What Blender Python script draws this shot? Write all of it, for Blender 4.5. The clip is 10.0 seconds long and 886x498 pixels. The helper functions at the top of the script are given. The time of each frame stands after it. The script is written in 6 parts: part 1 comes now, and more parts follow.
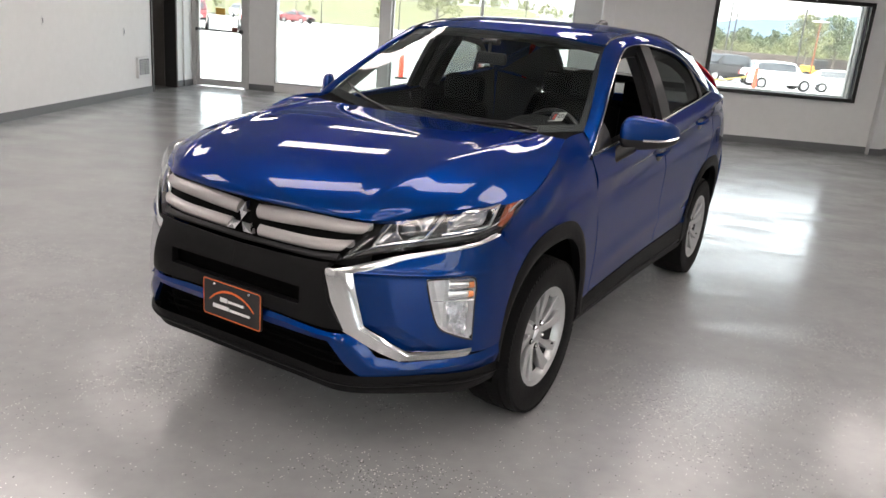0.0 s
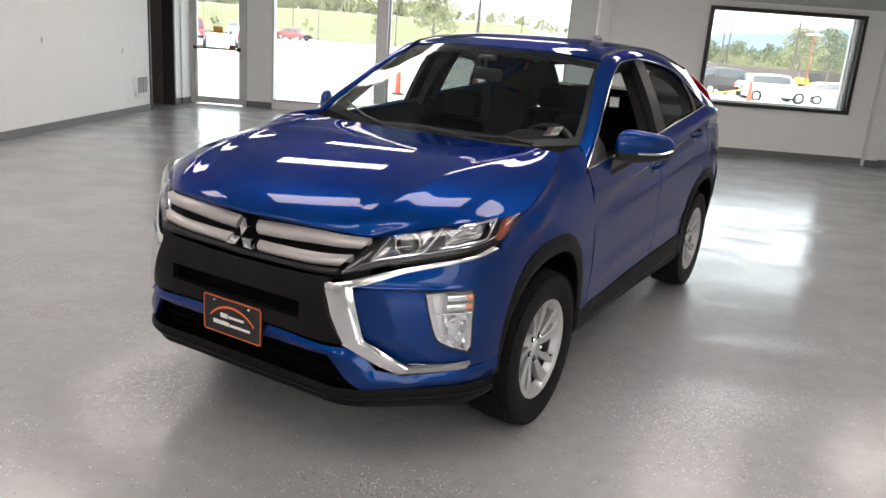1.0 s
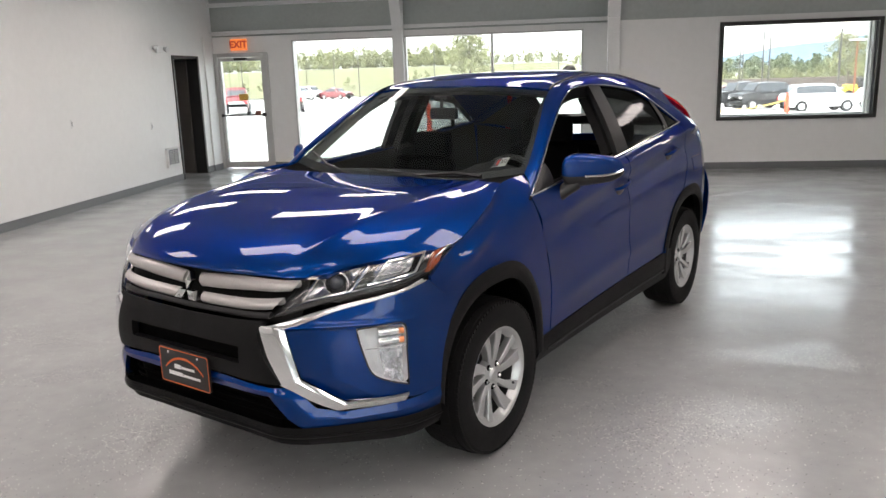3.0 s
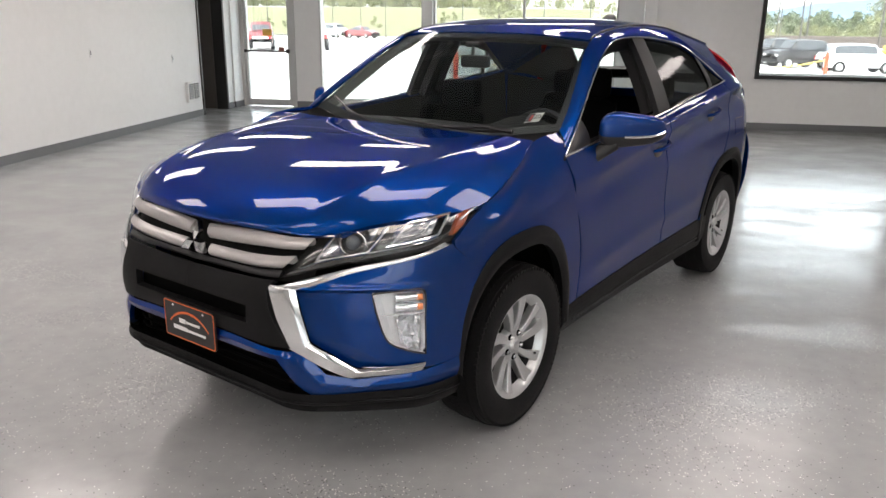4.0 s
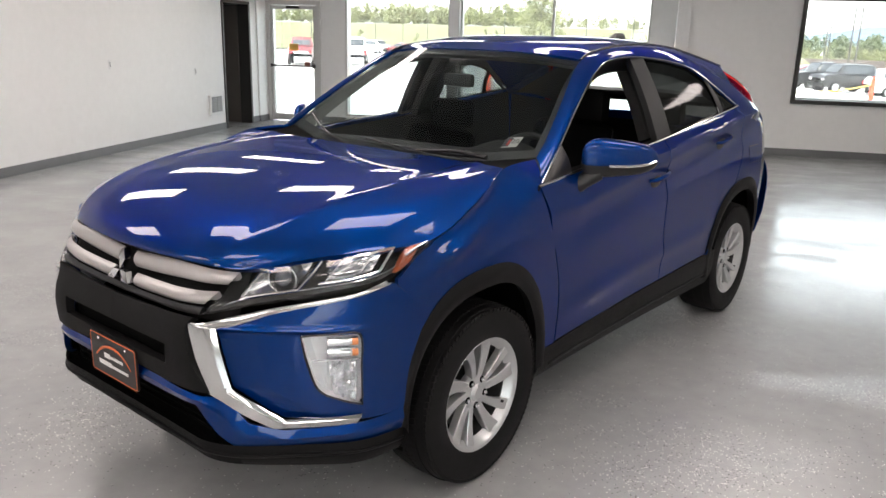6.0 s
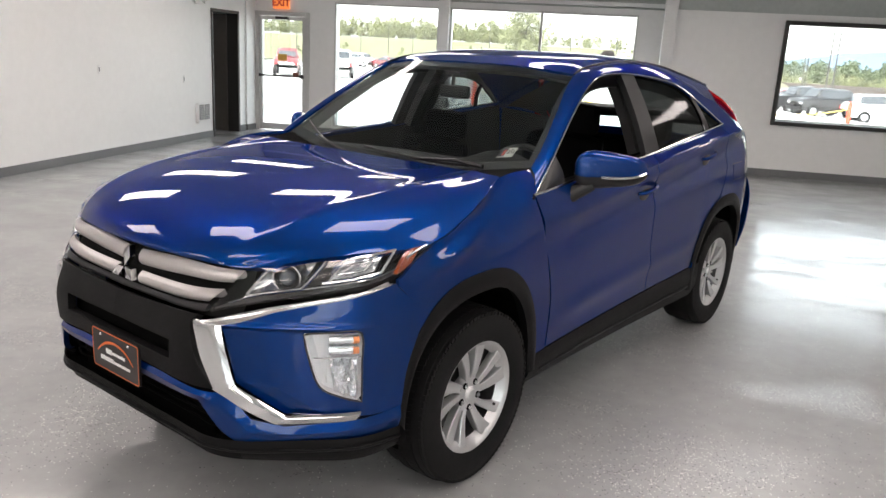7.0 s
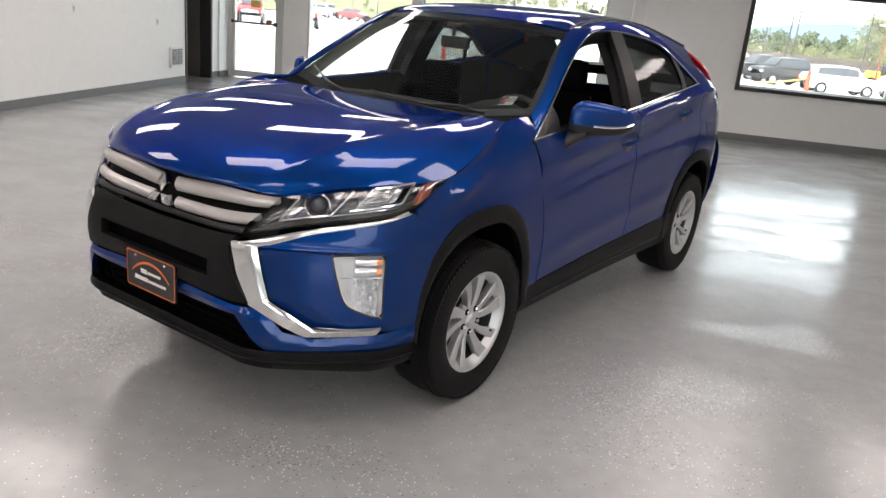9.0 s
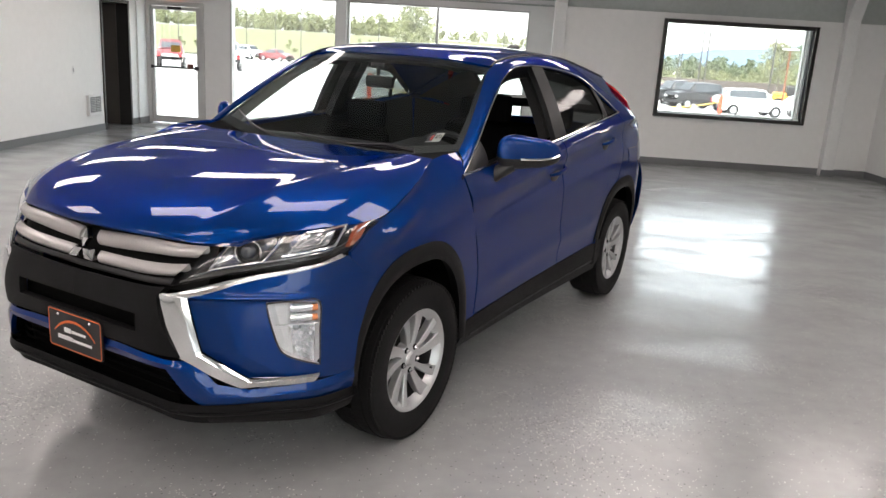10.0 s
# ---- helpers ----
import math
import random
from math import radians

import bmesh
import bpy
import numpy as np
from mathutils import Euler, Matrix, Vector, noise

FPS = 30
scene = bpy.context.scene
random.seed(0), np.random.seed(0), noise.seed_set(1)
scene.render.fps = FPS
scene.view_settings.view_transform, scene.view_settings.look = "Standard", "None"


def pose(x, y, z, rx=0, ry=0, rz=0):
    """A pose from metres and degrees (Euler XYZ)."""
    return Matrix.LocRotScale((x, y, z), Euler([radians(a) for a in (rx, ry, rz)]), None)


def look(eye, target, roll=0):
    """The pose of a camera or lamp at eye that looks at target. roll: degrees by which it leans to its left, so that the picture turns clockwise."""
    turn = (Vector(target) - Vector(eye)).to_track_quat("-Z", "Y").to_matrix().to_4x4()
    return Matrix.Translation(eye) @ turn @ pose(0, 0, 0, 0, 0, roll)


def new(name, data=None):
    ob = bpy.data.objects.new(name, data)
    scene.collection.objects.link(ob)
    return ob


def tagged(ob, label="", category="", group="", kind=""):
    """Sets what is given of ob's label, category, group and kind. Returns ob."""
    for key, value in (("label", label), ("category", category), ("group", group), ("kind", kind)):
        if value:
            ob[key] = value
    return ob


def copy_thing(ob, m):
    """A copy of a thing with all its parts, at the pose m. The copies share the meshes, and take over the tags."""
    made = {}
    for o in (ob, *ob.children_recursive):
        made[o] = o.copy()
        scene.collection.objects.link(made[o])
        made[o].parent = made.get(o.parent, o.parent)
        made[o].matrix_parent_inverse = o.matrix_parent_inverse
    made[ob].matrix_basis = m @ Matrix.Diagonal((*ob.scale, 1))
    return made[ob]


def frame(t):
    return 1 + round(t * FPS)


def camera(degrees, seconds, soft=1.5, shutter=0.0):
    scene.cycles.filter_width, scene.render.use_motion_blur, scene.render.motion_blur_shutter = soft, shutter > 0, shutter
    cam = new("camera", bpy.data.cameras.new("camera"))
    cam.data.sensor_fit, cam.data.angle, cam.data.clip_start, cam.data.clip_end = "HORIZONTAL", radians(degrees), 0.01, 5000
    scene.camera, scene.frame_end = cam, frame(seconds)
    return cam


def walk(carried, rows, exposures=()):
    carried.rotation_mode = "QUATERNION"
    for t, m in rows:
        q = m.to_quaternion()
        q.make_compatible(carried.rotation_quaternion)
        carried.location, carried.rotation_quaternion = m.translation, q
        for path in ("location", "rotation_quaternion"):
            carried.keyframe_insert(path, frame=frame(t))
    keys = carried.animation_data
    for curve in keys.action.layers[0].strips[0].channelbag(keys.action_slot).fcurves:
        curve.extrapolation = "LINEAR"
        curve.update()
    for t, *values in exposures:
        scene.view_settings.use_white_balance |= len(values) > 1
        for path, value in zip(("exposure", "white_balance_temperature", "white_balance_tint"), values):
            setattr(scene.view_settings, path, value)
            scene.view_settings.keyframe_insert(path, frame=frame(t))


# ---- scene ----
cam = camera(59.8, 10.0)
PATH = [
    (0, (0.493, -3.518, 1.65), (0.379, -1.608, 1.069), 4.8),
    (0.5, (0.491, -3.527, 1.651), (0.376, -1.612, 1.088), 4.6),
    (1, (0.495, -3.546, 1.654), (0.382, -1.625, 1.11), 4.3),
    (1.5, (0.489, -3.566, 1.655), (0.371, -1.646, 1.106), 2.3),
    (1.7, (0.478, -3.580, 1.660), (0.358, -1.689, 1.120), 1.4),
    (2, (0.502, -3.612, 1.67), (0.383, -1.686, 1.148), -0.2),
    (2.2, (0.554, -3.6, 1.66), (0.433, -1.665, 1.168), -1.6),
    (3.3, (1.056, -3.579, 1.65), (0.742, -1.653, 1.213), -0.9),
    (3.5, (1.037, -3.531, 1.66), (0.715, -1.615, 1.184), -0.1),
    (3.8, (0.979, -3.441, 1.660), (0.659, -1.570, 1.134), 0.5),
    (4, (0.93, -3.372, 1.658), (0.619, -1.481, 1.085), 0.7),
    (4.2, (0.897, -3.304, 1.652), (0.610, -1.449, 1.052), 1.2),
    (4.5, (0.897, -3.227, 1.636), (0.583, -1.351, 1.019), 2.0),
    (4.7, (0.933, -3.161, 1.630), (0.575, -1.318, 1.035), 2.1),
    (5, (1.025, -3.076, 1.636), (0.601, -1.211, 1.051), 1.7),
    (5.2, (1.093, -3.05, 1.633), (0.638, -1.194, 1.043), 1.6),
    (6.3, (1.175, -3.025, 1.657), (0.793, -1.133, 1.135), 2.0),
    (6.5, (1.167, -3.035, 1.642), (0.839, -1.136, 1.106), 2.8),
    (6.7, (1.153, -3.03, 1.639), (0.966, -1.117, 1.078), 3.6),
    (6.9, (1.137, -3.088, 1.649), (0.813, -1.211, 1.145), 2.3),
    (7, (1.131, -3.123, 1.637), (0.768, -1.22, 1.141), 3.1),
    (7.2, (1.084, -3.219, 1.623), (0.751, -1.361, 1.058), 4.7),
    (7.5, (1.028, -3.353, 1.618), (0.675, -1.499, 0.959), 3.9),
    (7.8, (1.004, -3.412, 1.614), (0.604, -1.599, 0.955), 0.2),
    (8, (0.991, -3.434, 1.627), (0.631, -1.577, 0.976), 0.6),
    (8.2, (0.985, -3.436, 1.629), (0.678, -1.593, 1.006), 1.7),
    (8.5, (0.98, -3.437, 1.616), (0.695, -1.559, 0.989), 4.6),
    (8.7, (0.993, -3.454, 1.615), (0.701, -1.607, 0.996), 5.3),
    (9, (0.995, -3.441, 1.609), (0.749, -1.547, 1.016), 5.5),
    (9.2, (1.003, -3.438, 1.607), (0.826, -1.551, 1.073), 5.4),
    (9.5, (1.007, -3.425, 1.603), (0.899, -1.488, 1.115), 5.1),
    (9.7, (1.016, -3.428, 1.608), (0.925, -1.517, 1.139), 4.6),
    (10, (0.995, -3.431, 1.623), (0.906, -1.496, 1.127), 3.6),
]
walk(cam, [(t, look(eye, target, roll)) for t, eye, target, roll in PATH],
     exposures=[(0, 2.52), (2.2, 2.50), (3.5, 2.52), (4.5, 2.61), (5, 2.61), (6.5, 2.66), (7.2, 2.65), (8, 2.60), (10, 2.57)])

# ---- world, sun, lights ----
world = bpy.data.worlds.new("world")
scene.world = world
world.use_nodes = True
wn = world.node_tree.nodes
sky = wn.new("ShaderNodeTexSky")
sky.sky_type, sky.sun_disc = "NISHITA", False
sky.sun_elevation, sky.sun_rotation = radians(48), radians(200)
sky.air_density, sky.dust_density, sky.ozone_density = 1.0, 1.5, 1.0
wn["Background"].inputs[1].default_value = 0.12
haze = wn.new("ShaderNodeHueSaturation")
haze.inputs["Saturation"].default_value, haze.inputs["Value"].default_value = 0.22, 1.3
world.node_tree.links.new(sky.outputs[0], haze.inputs["Color"])
world.node_tree.links.new(haze.outputs[0], wn["Background"].inputs[0])
sun = new("sun", bpy.data.lights.new("sun", "SUN"))
sun.data.energy, sun.data.angle, sun.data.color = 1.7, radians(10), (1.0, 0.96, 0.9)
sun.matrix_world = look((0, 0, 0), (0.26, 0.68, -0.80))


# ---- materials ----
def mat(name, color, rough=0.5, metal=0.0, vary=0.08, scale=6.0, bump=0.0, bump_scale=60.0, coat=0.0, spec=0.5, rough_vary=0.1, emit=0.0):
    """A surface with colour variation at two scales, uneven gloss and fine relief."""
    m = bpy.data.materials.new(name)
    m.use_nodes = True
    nt = m.node_tree
    b = nt.nodes["Principled BSDF"]
    tc = nt.nodes.new("ShaderNodeTexCoord")
    big, fine = nt.nodes.new("ShaderNodeTexNoise"), nt.nodes.new("ShaderNodeTexNoise")
    big.inputs["Scale"].default_value, fine.inputs["Scale"].default_value = scale, scale * 14
    big.inputs["Detail"].default_value, fine.inputs["Detail"].default_value = 4, 3
    add = nt.nodes.new("ShaderNodeMath")
    add.operation = "ADD"
    ramp = nt.nodes.new("ShaderNodeMapRange")
    ramp.inputs[1].default_value, ramp.inputs[2].default_value = 0.6, 1.4
    ramp.inputs[3].default_value, ramp.inputs[4].default_value = 1 - vary, 1 + vary
    mix = nt.nodes.new("ShaderNodeMix")
    mix.data_type, mix.blend_type = "RGBA", "MULTIPLY"
    mix.inputs[0].default_value = 1.0
    mix.inputs[6].default_value = (*color, 1)
    for n in (big, fine):
        nt.links.new(tc.outputs["Object"], n.inputs["Vector"])
    nt.links.new(big.outputs[0], add.inputs[0])
    nt.links.new(fine.outputs[0], add.inputs[1])
    nt.links.new(add.outputs[0], ramp.inputs[0])
    nt.links.new(ramp.outputs[0], mix.inputs[7])
    nt.links.new(mix.outputs[2], b.inputs["Base Color"])
    rr = nt.nodes.new("ShaderNodeMapRange")
    rr.inputs[3].default_value, rr.inputs[4].default_value = max(rough * (1 - rough_vary), 0), rough * (1 + rough_vary)
    nt.links.new(big.outputs[0], rr.inputs[0])
    nt.links.new(rr.outputs[0], b.inputs["Roughness"])
    b.inputs["Metallic"].default_value = metal
    b.inputs["Specular IOR Level"].default_value = spec
    b.inputs["Coat Weight"].default_value = coat
    b.inputs["Coat Roughness"].default_value = 0.02
    if bump:
        bn, nz = nt.nodes.new("ShaderNodeBump"), nt.nodes.new("ShaderNodeTexNoise")
        nz.inputs["Scale"].default_value, nz.inputs["Detail"].default_value = bump_scale, 3
        bn.inputs["Strength"].default_value, bn.inputs["Distance"].default_value = bump, 0.002
        nt.links.new(tc.outputs["Object"], nz.inputs["Vector"])
        nt.links.new(nz.outputs[0], bn.inputs["Height"])
        nt.links.new(bn.outputs[0], b.inputs["Normal"])
    if emit:
        b.inputs["Emission Color"].default_value, b.inputs["Emission Strength"].default_value = (*color, 1), emit
    return m


def glass_mat(name, tint, gloss=1.0, rough=0.0, veil=0.0, edge=1.0):
    """A thin pane: it lets light through in its tint, mirrors by Fresnel, and a pale film stands in for outdoor haze.
    """
    m = bpy.data.materials.new(name)
    m.use_nodes = True
    nt = m.node_tree
    nt.nodes.remove(nt.nodes["Principled BSDF"])
    tr, gl, mx, lw, pw5, amt = (nt.nodes.new(k) for k in ("ShaderNodeBsdfTransparent", "ShaderNodeBsdfGlossy", "ShaderNodeMixShader", "ShaderNodeLayerWeight", "ShaderNodeMath", "ShaderNodeMapRange"))
    tr.inputs[0].default_value = (*tint, 1)
    gl.inputs["Roughness"].default_value = rough
    gl.inputs[0].default_value = (1, 1, 1, 1)
    lw.inputs[0].default_value = 0.5
    pw5.operation, pw5.inputs[1].default_value = "POWER", 5.0
    amt.inputs[3].default_value, amt.inputs[4].default_value = 0.06 * gloss, edge
    nt.links.new(lw.outputs["Facing"], pw5.inputs[0])
    nt.links.new(pw5.outputs[0], amt.inputs[0])
    nt.links.new(amt.outputs[0], mx.inputs[0])
    clear = tr.outputs[0]
    if veil:
        film, soft = nt.nodes.new("ShaderNodeBsdfTranslucent"), nt.nodes.new("ShaderNodeMixShader")
        film.inputs[0].default_value = (0.9, 0.9, 0.88, 1)
        soft.inputs[0].default_value = veil
        nt.links.new(clear, soft.inputs[1])
        nt.links.new(film.outputs[0], soft.inputs[2])
        clear = soft.outputs[0]
    nt.links.new(clear, mx.inputs[1])
    nt.links.new(gl.outputs[0], mx.inputs[2])
    nt.links.new(mx.outputs[0], nt.nodes["Material Output"].inputs[0])
    return m


def floor_mat():
    """Grey epoxy: sparse dark and white flakes, clouded gloss, and patches of fine grit under the clear coat."""
    m = mat("epoxy_floor", (0.345, 0.350, 0.350), 0.42, 0, 0.12, 0.8, rough_vary=0.3, coat=0.9)
    nt = m.node_tree
    b = nt.nodes["Principled BSDF"]
    tc = [n for n in nt.nodes if n.type == "TEX_COORD"][0]

    def noise(scale, detail=3, stretch=(1, 1, 1)):
        n, mp = nt.nodes.new("ShaderNodeTexNoise"), nt.nodes.new("ShaderNodeMapping")
        n.inputs["Scale"].default_value, n.inputs["Detail"].default_value = scale, detail
        mp.inputs["Scale"].default_value = stretch
        nt.links.new(tc.outputs["Object"], mp.inputs[0])
        nt.links.new(mp.outputs[0], n.inputs["Vector"])
        return n.outputs[0]

    def math_node(kind, a, c):
        n = nt.nodes.new("ShaderNodeMath")
        n.operation = kind
        for k, v in enumerate((a, c)):
            if isinstance(v, (int, float)):
                n.inputs[k].default_value = v
            else:
                nt.links.new(v, n.inputs[k])
        return n.outputs[0]

    def spread(v, a0, a1, b0, b1):
        n = nt.nodes.new("ShaderNodeMapRange")
        for k, q in enumerate((a0, a1, b0, b1)):
            n.inputs[k + 1].default_value = q
        nt.links.new(v, n.inputs[0])
        return n.outputs[0]

    base = b.inputs["Base Color"].links[0].from_socket
    grit = spread(noise(0.9, 4, (1.0, 2.0, 1)), 0.52, 0.66, 0.0, 1.0)
    # the worn track beside the parked car, where grit lies thickest
    ragged = noise(2.6, 4)
    for x, y, rx, ry in ((1.75, 0.05, 0.75, 0.30), (-0.95, -0.35, 0.35, 0.55), (0.30, -1.05, 0.55, 0.22)):
        mp, ln = nt.nodes.new("ShaderNodeMapping"), nt.nodes.new("ShaderNodeVectorMath")
        mp.inputs["Location"].default_value, mp.inputs["Scale"].default_value = (-x / rx, -y / ry, 0), (1 / rx, 1 / ry, 0)
        ln.operation = "LENGTH"
        nt.links.new(tc.outputs["Object"], mp.inputs[0])
        nt.links.new(mp.outputs[0], ln.inputs[0])
        near = spread(math_node("ADD", ln.outputs["Value"], math_node("MULTIPLY", ragged, 1.2)), 0.7, 1.6, 1.0, 0.0)
        grit = math_node("MAXIMUM", grit, near)
    for scale, size, share, color in ((66.0, 0.17, 0.075, (0.03, 0.03, 0.03, 1)), (78.0, 0.19, 0.11, (0.92, 0.92, 0.90, 1)), (104.0, 0.36, 0.19, (0.12, 0.12, 0.12, 1)), (112.0, 0.34, 0.22, (0.88, 0.87, 0.84, 1))):
        v = nt.nodes.new("ShaderNodeTexVoronoi")
        v.inputs["Scale"].default_value = scale
        nt.links.new(tc.outputs["Object"], v.inputs["Vector"])
        sep = nt.nodes.new("ShaderNodeSeparateColor")
        nt.links.new(v.outputs["Color"], sep.inputs[0])
        limit = math_node("MULTIPLY", share, grit) if scale > 100 else share
        spot = math_node("MULTIPLY", math_node("LESS_THAN", v.outputs["Distance"], size), math_node("LESS_THAN", sep.outputs[0], limit))
        mx = nt.nodes.new("ShaderNodeMix")
        mx.data_type = "RGBA"
        nt.links.new(spot, mx.inputs[0])
        nt.links.new(base, mx.inputs[6])
        mx.inputs[7].default_value = color
        base = mx.outputs[2]
    nt.links.new(base, b.inputs["Base Color"])
    cloud = noise(1.1, 4, (1, 1.3, 1))
    nt.links.new(spread(cloud, 0.3, 0.7, 0.02, 0.10), b.inputs["Coat Roughness"])
    nt.links.new(spread(noise(1.9, 5, (1, 1.4, 1)), 0.34, 0.62, 0.62, 1.0), b.inputs["Coat Weight"])
    peel = math_node("MULTIPLY", noise(150.0, 2), math_node("ADD", math_node("MULTIPLY", grit, 0.34), 0.10))
    lumps = math_node("ADD", math_node("MULTIPLY", noise(2.4, 2), 0.60), math_node("MULTIPLY", noise(7.0, 3, (1, 1.3, 1)), 0.22))
    bn = nt.nodes.new("ShaderNodeBump")
    bn.inputs["Strength"].default_value, bn.inputs["Distance"].default_value = 0.55, 0.008
    nt.links.new(math_node("ADD", peel, lumps), bn.inputs["Height"])
    nt.links.new(bn.outputs[0], b.inputs["Coat Normal"])
    return m


PAINT = mat("blue_car_paint", (0.0001, 0.0320, 0.182), 0.40, 0.82, 0.02, 40, coat=1.0, spec=0.0, rough_vary=0.02)
PAINT.node_tree.nodes["Principled BSDF"].inputs["Specular Tint"].default_value = (0.01, 0.17, 0.5, 1)
PAINT.node_tree.nodes["Principled BSDF"].inputs["Coat IOR"].default_value = 1.36
PLASTIC = mat("dark_grey_plastic", (0.0045, 0.0045, 0.005), 0.55, 0, 0.1, 30, bump=0.25, bump_scale=900, spec=0.18)
BLACK = mat("black_trim", (0.004, 0.004, 0.005), 0.35, 0, 0.1, 20)
# Blacker than the parts themselves: the shade of hollows is in this colour.
VOID = mat("recess_shade_black", (0.0025, 0.0025, 0.0025), 0.8, 0, 0.1, 20, spec=0.05)
CHROME = mat("chrome", (0.80, 0.81, 0.82), 0.12, 1.0, 0.02, 10)
SATIN = mat("satin_silver", (0.47, 0.45, 0.44), 0.30, 0.45, 0.03, 30)
ALLOY = mat("alloy_wheel", (0.55, 0.555, 0.56), 0.32, 0.70, 0.04, 20)
RUBBER = mat("tyre_rubber", (0.004, 0.004, 0.0043), 0.70, 0, 0.12, 25, spec=0.25, bump=0.3, bump_scale=300)
REFLECT = mat("lamp_reflector", (0.74, 0.75, 0.77), 0.20, 0.85, 0.05, 30)
LAMPBLACK = mat("lamp_housing", (0.006, 0.006, 0.007), 0.25, 0, 0.1, 30)
AMBER = mat("amber_lens", (0.30, 0.06, 0.016), 0.2, 0, 0.2, 60, coat=1.0)
RED = mat("red_lens", (0.45, 0.008, 0.012), 0.12, 0, 0.08, 40, coat=1.0)
FROSTED = mat("frosted_reflector", (0.86, 0.87, 0.88), 0.3, 0.1, 0.1, 50, bump=0.6, bump_scale=60)
CLEAR = glass_mat("clear_lens", (0.96, 0.97, 0.98))
SCREEN = glass_mat("windscreen_glass", (0.78, 0.84, 0.82), gloss=0.75)
TINTED = glass_mat("tinted_glass", (0.13, 0.14, 0.14), gloss=0.5, rough=0.05, edge=0.35)
# This pane's pale film puts glare haze over the view outside.
PANE = glass_mat("window_pane", (0.92, 0.95, 0.94), veil=0.022)
# Cabin plastic and cloth are darkened in colour to stand for interior shade.
CABIN = mat("shaded_cabin_plastic", (0.006, 0.006, 0.0066), 0.6, 0, 0.12, 25, bump=0.3, bump_scale=700)
CLOTH = mat("shaded_black_cloth", (0.0014, 0.0014, 0.001575), 0.9, 0, 0.15, 30, bump=0.5, bump_scale=500, spec=0.1)
LINER = mat("grey_headliner", (0.238, 0.2415, 0.231), 0.9, 0, 0.08, 20)
PLATEBLACK = mat("plate_black", (0.012, 0.012, 0.013), 0.3, 0, 0.08, 30)
ORANGE = mat("orange_print", (0.72, 0.14, 0.03), 0.4, 0, 0.06, 50)
WHITE = mat("white_print", (0.82, 0.82, 0.82), 0.4, 0, 0.04, 50)
FLOOR = floor_mat()
WALL = mat("white_wall_paint", (0.83, 0.83, 0.82), 0.55, 0, 0.03, 0.8, bump=0.15, bump_scale=120)
UPPER = mat("grey_green_liner", (0.45, 0.485, 0.47), 0.5, 0, 0.08, 1.2, bump=0.4, bump_scale=30)
STEEL = mat("white_painted_steel", (0.78, 0.785, 0.78), 0.45, 0, 0.05, 2.0)
BASE = mat("grey_vinyl_base", (0.16, 0.165, 0.17), 0.5, 0, 0.08, 3)
DARKFRAME = mat("dark_bronze_frame", (0.022, 0.021, 0.02), 0.4, 0.3, 0.12, 8)
ALUFRAME = mat("grey_aluminium_frame", (0.55, 0.55, 0.54), 0.4, 0.35, 0.06, 6)
DOORDARK = mat("dark_brown_door", (0.07, 0.062, 0.055), 0.5, 0, 0.15, 4)
LAMP = mat("lamp_panel", (1.0, 0.89, 0.85), 0.5, 0, 0.0, 1, emit=1.65)

def catmull(values, t):
    """The smooth curve through evenly keyed values (numbers or tuples), at t from 0 to 1."""
    n = len(values) - 1
    f = min(max(t, 0.0), 1.0) * n
    i = min(int(f), n - 1)
    f -= i
    p1, p2 = values[i], values[i + 1]
    single = not isinstance(p1, (tuple, list))
    if single:
        p1, p2 = (p1,), (p2,)
    p0 = values[i - 1] if i > 0 else None
    p3 = values[i + 2] if i + 2 <= n else None
    p0 = tuple(2 * a - b for a, b in zip(p1, p2)) if p0 is None else ((p0,) if single else p0)
    p3 = tuple(2 * b - a for a, b in zip(p1, p2)) if p3 is None else ((p3,) if single else p3)
    out = tuple(0.5 * (2 * b + (c - a) * f + (2 * a - 5 * b + 4 * c - d) * f * f + (3 * b - a - 3 * c + d) * f ** 3)
                for a, b, c, d in zip(p0, p1, p2, p3))
    return out[0] if single else out


def keyed(keys, values, k):
    """The smooth curve through values at uneven keys."""
    k = min(max(k, keys[0]), keys[-1])
    for i in range(len(keys) - 1):
        if k <= keys[i + 1]:
            break
    f = (k - keys[i]) / (keys[i + 1] - keys[i])
    out = []
    rows = [(v if isinstance(v, (tuple, list)) else (v,)) for v in values]

    def slope(j, c):
        if j == 0 or j == len(keys) - 1:
            a, b = (0, 1) if j == 0 else (len(keys) - 2, len(keys) - 1)
            return (rows[b][c] - rows[a][c]) / (keys[b] - keys[a])
        return (rows[j + 1][c] - rows[j - 1][c]) / (keys[j + 1] - keys[j - 1])
    h = keys[i + 1] - keys[i]
    for c in range(len(rows[0])):
        a, b = rows[i][c], rows[i + 1][c]
        ma, mb = slope(i, c) * h, slope(i + 1, c) * h
        out.append((2 * f ** 3 - 3 * f * f + 1) * a + (f ** 3 - 2 * f * f + f) * ma + (-2 * f ** 3 + 3 * f * f) * b + (f ** 3 - f * f) * mb)
    return out[0] if not isinstance(values[0], (tuple, list)) else tuple(out)


